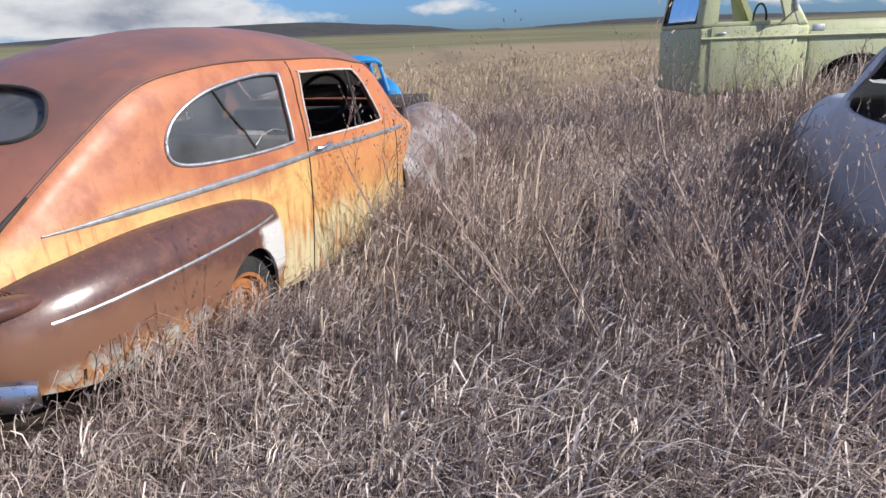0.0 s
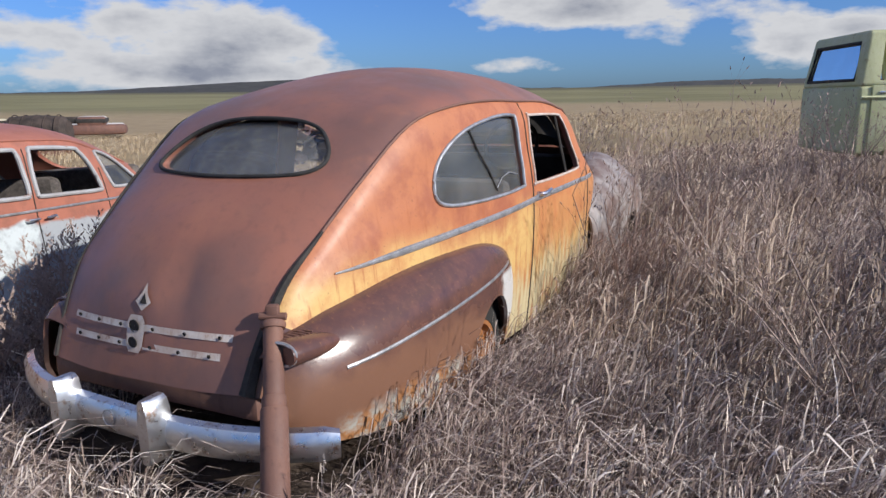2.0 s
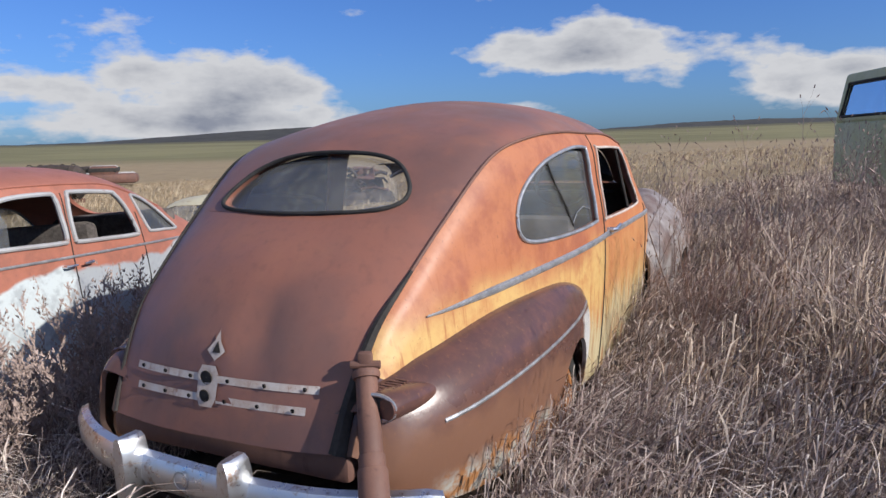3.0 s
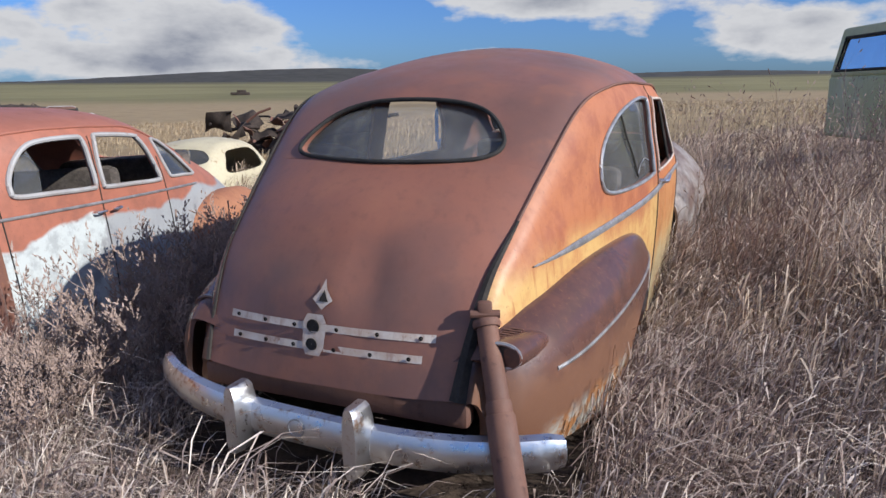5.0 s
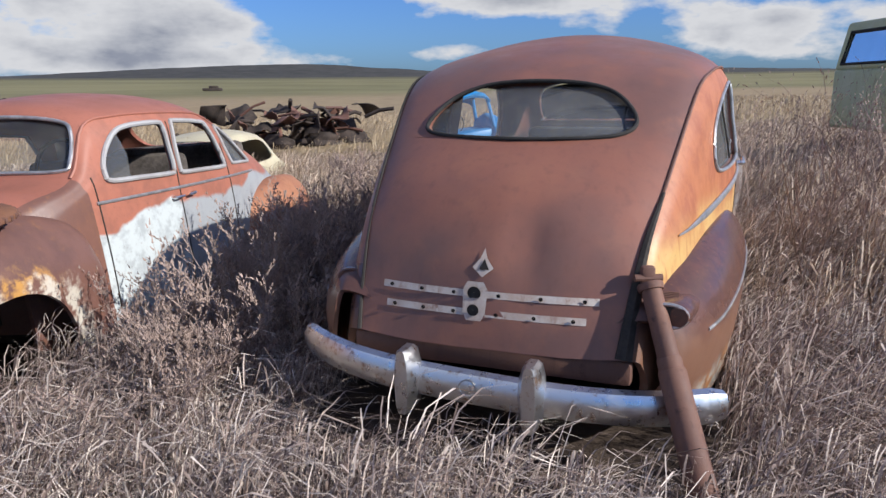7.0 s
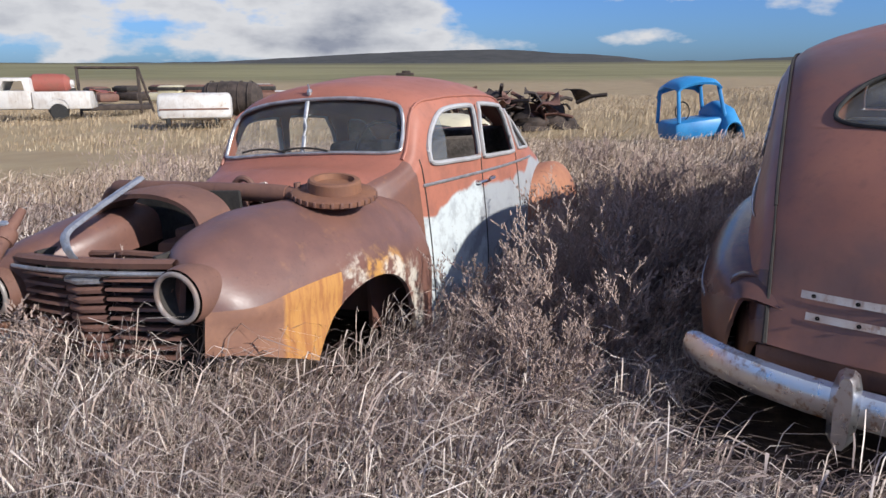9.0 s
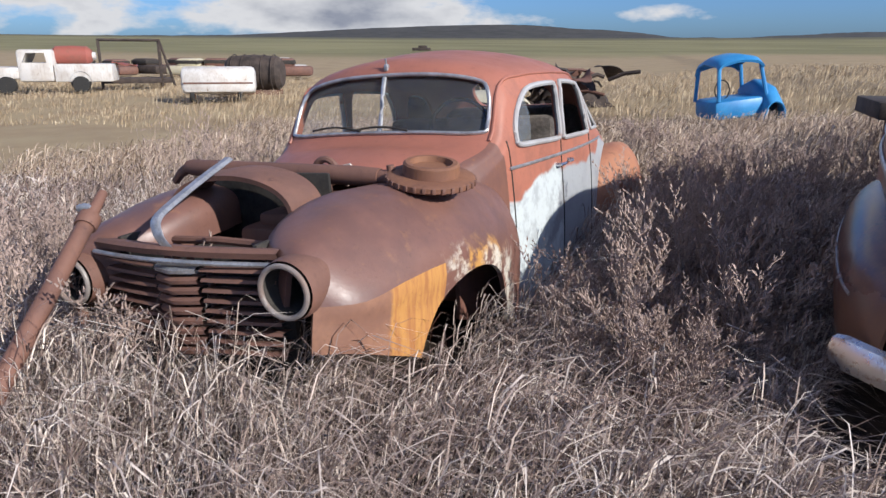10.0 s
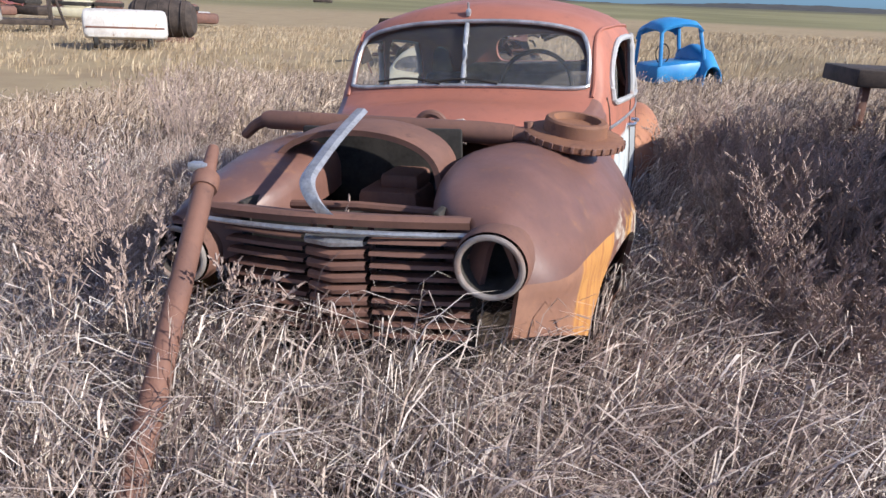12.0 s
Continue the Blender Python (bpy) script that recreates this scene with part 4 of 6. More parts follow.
            part("door_handle", tube([h, h + Vector((s * 0.03, 0, 0)), h + Vector((s * 0.036, 0.03 if yy < 0.8 else -0.03, 0)), h + Vector((s * 0.036, 0.08 if yy < 0.8 else -0.08, 0))], [0.011, 0.010, 0.009, 0.006], 8), CHROME, fd if yy < 0.8 else rd)
    part("roof_badge", join(box(0, 0.14, 0.33, 0.02, 0.03, 0.035, 0.006), tube([(0, 0.142, 0.335), (0, 0.132, 0.375)], 0.005, 6)), DULL, car)
    # front fenders
    for s in (1, -1):
        F = [(-1.46, 0.46, 0.54, -0.36, -0.25, -0.54), (-1.32, 0.30, 0.64, -0.36, -0.18, -0.57), (-1.0, 0.25, 0.715, -0.33, -0.125, -0.72), (-0.6, 0.32, 0.775, -0.35, -0.135, -0.85),
             (-0.25, 0.45, 0.765, -0.40, -0.20, -0.88), (-0.10, 0.55, 0.735, -0.46, -0.29, -0.90), (-0.02, 0.60, 0.665, -0.58, -0.48, -0.90)]
        fr = []
        for y, xi, xo, zm, zt, zb in F:
            fr.append(spline([(s * (xi - 0.03), y, zt - 0.16), (s * xi, y, zt - 0.015), (s * (xi + (xo - xi) * 0.55), y, zt), (s * xo, y, zm), (s * (xo - 0.005), y, (zm + zb) / 2), (s * (xo - 0.02), y, zb)], 5))
        fr = [list(r) for r in zip(*[spline([r[j] for r in fr], 5) for j in range(len(fr[0]))])]

        def ftag(i, j):
            return 1 if i < 11 and j > 15 else 0
        fb = grid_bm(fr, False, ftag)
        bmesh.ops.recalc_face_normals(fb, faces=fb.faces)
        fm = bpy.data.meshes.new("tmp")
        fb.to_mesh(fm)
        fb.free()
        arch = [(-0.72 + 0.35 * math.cos(a), -0.80 + 0.36 * math.sin(a)) for a in [2 * math.pi * k / 36 for k in range(36)]]
        gotf = split(evaluated(part_mesh(dented(from_mesh(fm), 0.012, 3.0, 2.0 + s)), [("solid", 0.018), ("cut", prism(arch, "x", 0.6 if s > 0 else -1.3, 1.3 if s > 0 else -0.6))]), range(2))
        fe = part("fender", gotf[0], FLAKE, car, "rusty brown front fender with flaking pale paint")
        part("fender_apron", gotf[1], APRON, fe, "orange rust lower fender front")
        # lamp shell and ring
        lamp = part("headlight", lathe([(0.098, -1.49), (0.104, -1.45), (0.095, -1.34), (0.08, -1.22), (0.001, -1.20)], "y", (s * 0.47, 0, -0.335 + 0.02 * s), 32), RUST, car, "empty headlight bucket with a dull ring")
        part("lamp_ring", ring((s * 0.47, -1.50, -0.335 + 0.02 * s), 0.085, 0.009, "y", 36, 10), LAMPRING, lamp)
        # near-black cone inside the rusty bucket, standing for its inner shade
        part("lamp_hole_shade", lathe([(0.001, -1.34), (0.060, -1.36), (0.082, -1.498)], "y", (s * 0.47, 0, -0.335 + 0.02 * s), 32), DARK, lamp)
    # inner sides coloured near-black to stand for shade in the engine bay
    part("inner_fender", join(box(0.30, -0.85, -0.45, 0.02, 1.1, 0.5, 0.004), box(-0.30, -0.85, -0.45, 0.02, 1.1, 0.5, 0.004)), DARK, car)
    # grille
    gr = part("grille_header", grid_bm([[Vector((x, -1.50 + 0.30 * abs(x) ** 1.5 + dy, -0.205 - 0.03 * abs(x) + dz)) for x in [-0.40 + 0.04 * i for i in range(21)]] for dy, dz in ((0.075, -0.03), (0.06, 0.004), (0.02, 0.010), (0.0, 0.0), (0.008, -0.022), (0.06, -0.026))]), RUST, car, "rusty grille header panel")
    part("header_trim", tube([(x, -1.508 + 0.30 * abs(x) ** 1.5, -0.24 - 0.03 * abs(x)) for x in [-0.40 + 0.04 * i for i in range(21)]], 0.009, 8), DULL, gr)
    for i in range(9):
        z = -0.275 - 0.036 * i
        part("centre_bar", grid_bm([[Vector((x, -1.505 + 0.30 * abs(x - 0.032) + dy, z + dz)) for x in (-0.055, -0.012, 0.032, 0.076, 0.12)] for dy, dz in ((0.05, 0.009), (0.0, 0.012), (-0.012, 0.003), (-0.010, -0.010), (0.04, -0.012))]), RUST if i else DULL, gr)
        for s in (1, -1):
            part("side_bar", grid_bm([[Vector((s * x + 0.032, -1.48 + 0.25 * (x - 0.1) ** 1.4 + dy, z + dz)) for x in (0.10, 0.17, 0.24, 0.31, 0.37)] for dy, dz in ((0.05, 0.004), (0.0, 0.008), (-0.006, -0.002), (0.03, -0.012))]), RUST, gr)
    for x in (-0.055, 0.003, 0.062, 0.12):
        part("grille_post", box(x, -1.45 + 0.3 * abs(x - 0.032), -0.42, 0.008, 0.03, 0.36, 0.002), RUST, gr)
    # dark sheet put behind the bars in place of the shade there
    part("grille_shade_sheet", box(0, -1.36, -0.47, 0.80, 0.02, 0.46, 0.004), DARK, gr)
    strip = spline([(0.02, -1.485, -0.205), (-0.02, -1.48, -0.165), (-0.05, -1.45, -0.115), (-0.055, -1.36, -0.075), (-0.05, -1.22, -0.02), (-0.035, -1.08, 0.035)], 6)
    part("chrome_strip", grid_bm([[p + Vector((w, 0, h)) for p in strip] for w, h in ((-0.024, 0.0), (-0.012, 0.010), (0.012, 0.010), (0.024, 0.0), (0.021, -0.004), (-0.021, -0.004), (-0.024, 0.0))]), DULL, car, "bent chrome hood strip standing up")
    arc = [[Vector((-0.085 + 0.30 * math.cos(a), y, -0.22 + h * math.sin(a) ** 0.7)) for a in [math.pi * i / 24 for i in range(25)]] for y, h in ((-1.06, 0.19), (-0.98, 0.205), (-0.86, 0.20))]
    md = part("radiator_arch", evaluated(part_mesh(grid_bm(arc)), [("solid", 0.02)]), RUST, car, "rusty curved hood-front panel")
    # dark sheet added so the hood opening reads as black shade
    part("hood_shade_sheet", box(-0.085, -0.80, -0.24, 0.60, 0.02, 0.36, 0.01), DARK, car)
    # radiator coloured near-black as well, for the shade in the bay
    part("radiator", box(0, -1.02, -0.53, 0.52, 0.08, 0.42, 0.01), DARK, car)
    part("cross_member", tube([(-0.28, -1.20, -0.26), (0.0, -1.22, -0.245), (0.28, -1.20, -0.26)], 0.016, 8), RUST, car)
    part("engine", join(box(0, -0.72, -0.38, 0.22, 0.55, 0.26, 0.03), box(0.03, -0.7, -0.23, 0.14, 0.5, 0.06, 0.02), lathe([(0.001, -0.10), (0.06, -0.10), (0.07, -0.16), (0.07, -0.24), (0.001, -0.24)], "z", (0.02, -0.62, 0), 20)), RUST, car, "rusty engine block")
    part("air_inlet", ring((0.02, -0.53, -0.10), 0.055, 0.016, "y", 24, 8), RUST, car)
    rnd = random.Random(4)
    wires = []
    for k in range(10):
        a = Vector((rnd.uniform(-0.12, 0.22), rnd.uniform(-0.58, -0.48), -0.13))
        wires.append(tube(spline([a, a + Vector((rnd.uniform(-.08, .08), -0.03, rnd.uniform(.02, .07))), a + Vector((rnd.uniform(-.15, .15), rnd.uniform(-.08, .02), rnd.uniform(-.02, .03)))], 5), 0.0045, 5))
    part("wiring", join(*wires), BARE, car, "tangle of old wires")
    # rear fenders and wheels
    for s in (1, -1):
        fr = []
        for y, xo, zm, zt, zb in [(1.62, 0.66, -0.75, -0.60, -0.95), (1.80, 0.76, -0.62, -0.46, -0.95), (2.2, 0.83, -0.55, -0.36, -0.95), (2.6, 0.81, -0.58, -0.38, -0.95), (2.95, 0.70, -0.68, -0.50, -0.95), (3.1, 0.55, -0.8, -0.65, -0.95)]:
            fr.append(spline([(s * 0.50, y, zt - 0.02), (s * (xo - 0.12), y, zt), (s * xo, y, zm), (s * xo, y, zb)], 5))
        fr = [list(r) for r in zip(*[spline([r[j] for r in fr], 4) for j in range(len(fr[0]))])]
        part("rear_fender", evaluated(part_mesh(grid_bm(fr)), [("solid", 0.018)]), WFEND, car, "red-brown rusted rear fender")
    # inside
    part("floor_pan", box(0, 1.2, -0.85, 1.2, 2.6, 0.04), DARK, car)
    part("firewall", box(0, -0.30, -0.45, 1.05, 0.02, 0.60, 0.004), RUST, car)
    part("dashboard", box(0, 0.22, -0.10, 1.02, 0.14, 0.14, 0.04), DARK, car)
    sw = part("steering_wheel", ring((0.26, 0.42, -0.03), 0.17, 0.011, "y", 32, 8), DARK, car)
    part("front_seat", join(box(0, 0.95, -0.42, 1.1, 0.45, 0.2, 0.05), box(0, 1.18, -0.22, 1.1, 0.12, 0.40, 0.05)), SEATM, car)
    part("rear_seat", join(box(0, 1.85, -0.42, 1.1, 0.4, 0.2, 0.05), box(0, 2.05, -0.20, 1.1, 0.12, 0.36, 0.05)), SEATM, car)
    return car


def from_mesh(me):
    bm = bmesh.new()
    bm.from_mesh(me)
    return bm


def part_mesh(bm):
    bmesh.ops.recalc_face_normals(bm, faces=bm.faces)
    me = bpy.data.meshes.new("tmp")
    bm.to_mesh(me)
    bm.free()
    return me


build_wreck()


def build_drum():
    d = thing("brake_drum", Matrix.Translation(WRECK @ Vector((0.570, -0.64, -0.120))) @ pose(0, 0, 0, 5, 5, -11) @ Matrix.Scale(1.13, 4), "rusty brake drum lying on the car fender", "car part")
    part("drum", lathe([(0.001, 0.0), (0.172, 0.0), (0.178, 0.006), (0.178, 0.024), (0.17, 0.03), (0.115, 0.034), (0.112, 0.075), (0.104, 0.082), (0.085, 0.082), (0.08, 0.06), (0.001, 0.058)], "z", (0, 0, 0), 40), DRUM, d)
    for k in range(30):
        a = 2 * math.pi * k / 30
        part("fin", box(0.178 * math.cos(a), 0.178 * math.sin(a), 0.015, 0.010, 0.014, 0.022, 0.002, pose(0, 0, 0, 0, 0, math.degrees(a))), RUST, d)


def build_shaft():
    p = thing("drive_shaft", WRECK, "long rusty drive shaft lying across the open engine bay", "car part")
    a, b = Vector((-0.60, -0.70, -0.055)), Vector((0.37, -0.68, -0.095))
    d = (b - a).normalized()
    part("tube", tube([a, a + d * 0.03, a.lerp(b, 0.5), b - d * 0.12, b], [0.030, 0.038, 0.040, 0.042, 0.036], 16), RUST, p)
    part("end_stub", tube([a + d * 0.01, a + Vector((-0.05, 0, -0.03)), a + Vector((-0.10, 0.01, -0.07))], [0.026, 0.022, 0.018], 10), RUST, p)
    yk = part("yoke", join(tube([b, b + d * 0.05], 0.030, 12), tube([b + d * 0.05 + Vector((0, 0, 0.05)), b + d * 0.05 - Vector((0, 0, 0.05))], 0.016, 10), tube([b + d * 0.06 + Vector((0, -0.05, 0)), b + d * 0.06 + Vector((0, 0.05, 0))], 0.016, 10)), RUST, p)


def pole(name, label, top, foot, r, parts):
    """A leaning pipe with collars."""
    t = thing(name, Matrix.Translation(foot), label, "pipe")
    v = Vector(top) - Vector(foot)
    u = v.normalized()
    L = v.length
    for nm, a, b, r0, r1 in parts:
        part(nm, tube([u * (L * a), u * (L * a + 0.01), u * (L * b - 0.01), u * (L * b)], [r * r0 * 0.93, r * r0, r * r1, r * r1 * 0.93], 18), RUST, t)
    return t, u, L


build_drum()
build_shaft()
PIPE_TOP = SEDAN @ Vector((0.585, 0.085, 0.765))
PIPE_FOOT = SEDAN @ Vector((0.915, -0.385, -0.12))
tp, u, L = pole("leaning_pipe", "brown rusty pipe leaning on the orange sedan's rear corner", PIPE_TOP, PIPE_FOOT, 0.038, [("lower_tube", 0.0, 0.66, 1.38, 1.28), ("collar", 0.65, 0.70, 1.14, 1.14), ("upper_tube", 0.69, 0.94, 1.0, 0.95), ("flange", 0.93, 0.955, 1.25, 1.25)])
part("end_lug", join(box(0, 0, 0, 0.05, 0.035, 0.07, 0.01, Matrix.Translation(u * (L * 0.985))), tube([u * (L * 0.975) + Vector((-0.05, 0, 0.0)), u * (L * 0.975) + Vector((0.05, 0, 0.0))], 0.014, 10)), RUST, tp)
POST_TOP = WRECK @ Vector((-0.41, -1.34, -0.05))
POST_FOOT = WRECK @ Vector((-0.08, -2.40, -0.80))
tp, u, L = pole("leaning_post", "rusty steel pipe leaning against the wreck's front fender", POST_TOP, POST_FOOT, 0.034, [("tube", 0.0, 0.88, 1.15, 1.0), ("collar", 0.87, 0.91, 1.35, 1.35), ("end_tube", 0.90, 1.0, 0.8, 0.6)])
part("bracket", box(0, 0, 0, 0.07, 0.05, 0.03, 0.008, Matrix.Translation(u * (L * 0.93) + Vector((-0.03, 0, 0.01)))), DULL, tp)

# ---- the green pickup ----


TRUCK = pose(3.50, 9.30, 0.43, 0, 0, -2)


def build_green_truck():
    g = thing("pickup_truck", TRUCK, "faded pale-green old pickup truck in tall weeds", "truck")
    # local x runs to the front, y to the far side, z up
    def cab(z0, z1, x0, x1, y0, y1, dx0=0.0, dx1=0.0, dy=0.0):
        lo4 = [(x0, y0), (x1, y0), (x1, y1), (x0, y1)]
        hi4 = [(x0 + dx0, y0 + dy), (x1 + dx1, y0 + dy), (x1 + dx1, y1 - dy), (x0 + dx0, y1 - dy)]
        bm = bmesh.new()
        a = [bm.verts.new((*p, z0)) for p in lo4]
        b = [bm.verts.new((*p, z1)) for p in hi4]
        bm.faces.new(a[::-1])
        bm.faces.new(b)
        for i in range(4):
            bm.faces.new((a[i], a[(i + 1) % 4], b[(i + 1) % 4], b[i]))
        bmesh.ops.bevel(bm, geom=bm.edges[:], offset=0.05, segments=3, affect="EDGES", profile=0.5)
        return bm
    top = part_mesh(cab(1.18, 1.86, 0.0, 1.42, 0.0, 1.7, 0.10, -0.38, 0.08))
    side = [(0.24, 1.26), (1.10, 1.26), (0.98, 1.72), (0.28, 1.72)]
    rear = [(0.16, 1.27), (1.54, 1.27), (1.48, 1.72), (0.22, 1.72)]
    inner = part_mesh(cab(1.10, 1.81, 0.05, 1.37, 0.05, 1.65, 0.10, -0.38, 0.08))
    top = evaluated(top, [("cut", inner), ("cut", prism(side, "y", -0.5, 2.2)), ("cut", prism(rear, "x", -0.5, 0.3)), ("cut", prism([(0.14, 1.27), (1.56, 1.27), (1.50, 1.72), (0.20, 1.72)], "x", 0.9, 2.2))])
    part("cab", top, GREEN, g, "pale-green cab with roof and pillars")
    part("lower_cab", cab(0.35, 1.20, 0.0, 1.42, 0.0, 1.7), GREEN, g)
    part("door", box(0.70, -0.008, 0.80, 1.10, 0.03, 0.80, 0.02), GREEN, g, "pale-green cab door")
    part("moulding", tube([(0.02, -0.03, 1.06), (1.4, -0.03, 1.06), (2.9, -0.03, 1.05)], 0.02, 6), GREEN, g)
    part("hood", cab(0.98, 1.24, 1.36, 2.95, 0.12, 1.58, 0, 0, 0.06), GREEN, g)
    fm = part_mesh(cab(0.35, 1.12, 1.38, 3.0, -0.02, 1.72, 0, 0, 0.02))
    arch = [(2.08 + 0.60 * math.cos(a), 0.34 + 0.48 * math.sin(a)) for a in [2 * math.pi * k / 32 for k in range(32)]]
    part("fender", evaluated(fm, [("cut", prism(arch, "y", -0.5, 0.45))]), GREEN, g)
    # near-black liner, its colour standing for shade inside the arch
    part("wheel_well_shade", lathe([(0.62, 0.0), (0.62, 0.40), (0.001, 0.42)], "y", (2.08, 0.03, 0.34), 28), DARK, g)
    part("mirror", join(box(1.12, -0.14, 1.46, 0.06, 0.10, 0.22, 0.02), tube([(1.0, 0, 1.20), (1.12, -0.14, 1.36)], 0.01, 6), tube([(1.26, 0, 1.20), (1.12, -0.14, 1.36)], 0.01, 6)), DULL, g, "chrome door mirror on a bracket")
    part("badge", box(1.52, 0.02, 1.15, 0.16, 0.012, 0.08, 0.004), DULL, g)
    part("steering_wheel", ring((0.95, 0.45, 1.28), 0.2, 0.014, "x", 28, 8), DARK, g)
    part("seat", join(box(0.55, 0.85, 0.95, 0.5, 1.4, 0.2, 0.05), box(0.25, 0.85, 1.18, 0.14, 1.4, 0.45, 0.05)), SEATM, g)
    part("door_handle", box(0.28, -0.035, 1.12, 0.10, 0.02, 0.025, 0.006), CHROME, g)
    for x, y in ((2.08, 0.14), (2.08, 1.58)):
        t = part("wheel", lathe([(0.22, -0.1), (0.33, -0.1), (0.36, -0.06), (0.36, 0.06), (0.33, 0.1), (0.22, 0.1), (0.001, 0.04)], "y", (x, y, 0.34), 28), RUBBER, g)
    for o, ax, st in ((rear, "x", 0.09),):
        gb = bmesh.new()
        gb.faces.new([gb.verts.new((0.02 + (z - 1.18) * 0.17, y, z)) for y, z in o])
        q = part("rear_window", gb, GLASS, g)
        rim = [Vector((0.0 + (z - 1.18) * 0.17, y, z)) for y, z in o]
        part("window_trim", tube(rim + rim[:2], 0.022, 6, False), RUBBER, q)
        q.visible_shadow = False


build_green_truck()

# ---- the grey car beside the path's start ----


GREYCAR = pose(3.98, 6.05, 0.10, 0, 0, 163)


def build_grey_car():
    g = thing("grey_car", GREYCAR, "chalky grey old sedan with a dusty windshield", "car")
    R = [((-0.05, 0.55), (0.55, 0.0, 0.55), (0.70, 0.05, 0.5), (0.70, 0.05, 0.25)), ((0.0, 0.80), (0.60, 0.06, 0.78), (0.80, 0.1, 0.62), (0.80, 0.1, 0.22)), ((0.6, 0.98), (0.66, 0.6, 0.95), (0.86, 0.6, 0.72), (0.86, 0.6, 0.2)), ((1.3, 1.04), (0.68, 1.3, 1.02), (0.88, 1.3, 0.8), (0.86, 1.3, 0.2)),
         ((1.75, 1.45), (0.60, 1.78, 1.38), (0.86, 1.6, 0.86), (0.85, 1.6, 0.2)), ((2.4, 1.52), (0.62, 2.4, 1.42), (0.87, 2.4, 0.88), (0.85, 2.4, 0.2)), ((3.1, 1.45), (0.60, 3.05, 1.35), (0.86, 3.1, 0.88), (0.85, 3.1, 0.2)), ((3.7, 1.05), (0.6, 3.65, 1.0), (0.82, 3.7, 0.8), (0.8, 3.7, 0.22)), ((4.5, 0.9), (0.55, 4.5, 0.86), (0.72, 4.5, 0.7), (0.7, 4.5, 0.25)), ((4.7, 0.6), (0.5, 4.65, 0.6), (0.6, 4.65, 0.55), (0.6, 4.65, 0.3))]
    rows = shell_rows(R, 5, 5)
    bm = grid_bm(rows, False, lambda i, j: 0 if i < 15 else 1)
    bmesh.ops.recalc_face_normals(bm, faces=bm.faces)
    bvh = BVHTree.FromBMesh(bm)
    me = part_mesh(bm)
    sh = rounded([(-0.6, 1.10), (0.6, 1.10), (0.56, 1.36), (0, 1.40), (-0.56, 1.36)], 5)
    sw = rounded([(1.75, 0.97), (2.9, 0.97), (3.0, 1.1), (2.7, 1.32), (2.0, 1.33), (1.85, 1.2)], 5)
    got = split(evaluated(me, [("solid", 0.025), ("cut", prism(sh, "y", 1.1, 1.95)), ("cut", prism(sw, "x", -1.3, 1.3))]), range(2))
    part("hood", got[0], GREY, g, "chalky grey hood")
    part("body", got[1], GREY, g)
    w = part("windshield", pane(bvh, sh, "y", -2, -0.01), GLASSD, g)
    w.visible_shadow = False
    rim = drop_on(bvh, sh, "y", -2, 0.004)
    part("window_trim", tube(rim + rim[:2], 0.014, 8, False), DULL, w)
    part("floor_pan", box(0, 2.4, 0.28, 1.5, 3.4, 0.04), DARK, g)
    part("front_seat", join(box(0, 2.2, 0.6, 1.3, 0.5, 0.25, 0.05), box(0, 2.45, 0.9, 1.3, 0.14, 0.5, 0.05)), SEATM, g)
    for s in (1, -1):
        wheel(g, s * 0.76, 0.75, 0.24, 0.33, 0.16, s)
        wheel(g, s * 0.76, 3.75, 0.24, 0.33, 0.16, s)


build_grey_car()

# ---- things in the distance ----
DARKRUST = plain("black_brown_rust", (0.045, 0.032, 0.026), 0.85, 0, 0.5, 3)


def at_ground(x, y, dz=0.0):
    return float(terrain(x, y)) + dz


def build_blue_cab():
    x, y = -1.62, 17.9
    c = thing("blue_truck_cab", pose(x + 0.12, y, at_ground(x, y) + 0.06, 0, -7, 20) @ Matrix.Diagonal((0.94, 1.0, 1.2, 1)), "bright blue stripped old truck cab in the grass", "truck")
    roof = grid_bm([spline([(-0.55, yy, z - 0.12), (-0.42, yy, z - 0.02), (0, yy, z + 0.03), (0.42, yy, z - 0.02), (0.58, yy, z - 0.12)], 4) for yy, z in ((-0.5, 1.22), (-0.35, 1.30), (0.2, 1.33), (0.55, 1.24), (0.65, 1.10))])
    part("roof", evaluated(part_mesh(roof), [("solid", 0.05)]), BLUE, c)
    for a, b in (((-0.55, -0.5, 0.55), (-0.50, -0.45, 1.15)), ((0.62, -0.5, 0.55), (0.52, -0.42, 1.15)), ((0.62, 0.55, 0.5), (0.55, 0.5, 1.12)), ((-0.6, 0.55, 0.5), (-0.52, 0.5, 1.12))):
        part("pillar", tube([a, Vector(a).lerp(Vector(b), 0.5), b], 0.05, 8, True, 0.8), BLUE, c)
    part("cowl", box(-0.02, 0.0, 0.38, 1.25, 1.05, 0.36, 0.10), BLUE, c)
    part("fender", evaluated(part_mesh(grid_bm([spline([(0.45, yy, 0.1), (0.55, yy, zt - 0.08), (0.75, yy, zt), (0.95, yy, zt - 0.12), (1.0, yy, 0.1)], 4) for yy, zt in ((-0.7, 0.45), (-0.4, 0.72), (0.1, 0.82), (0.6, 0.7))])), [("solid", 0.03)]), BLUE, c)
    part("steering_wheel", ring((-0.25, -0.1, 0.72), 0.18, 0.015, "y", 24, 8), DARK, c)
    wheel(c, 0.85, -0.2, 0.2, 0.3, 0.16, 1)


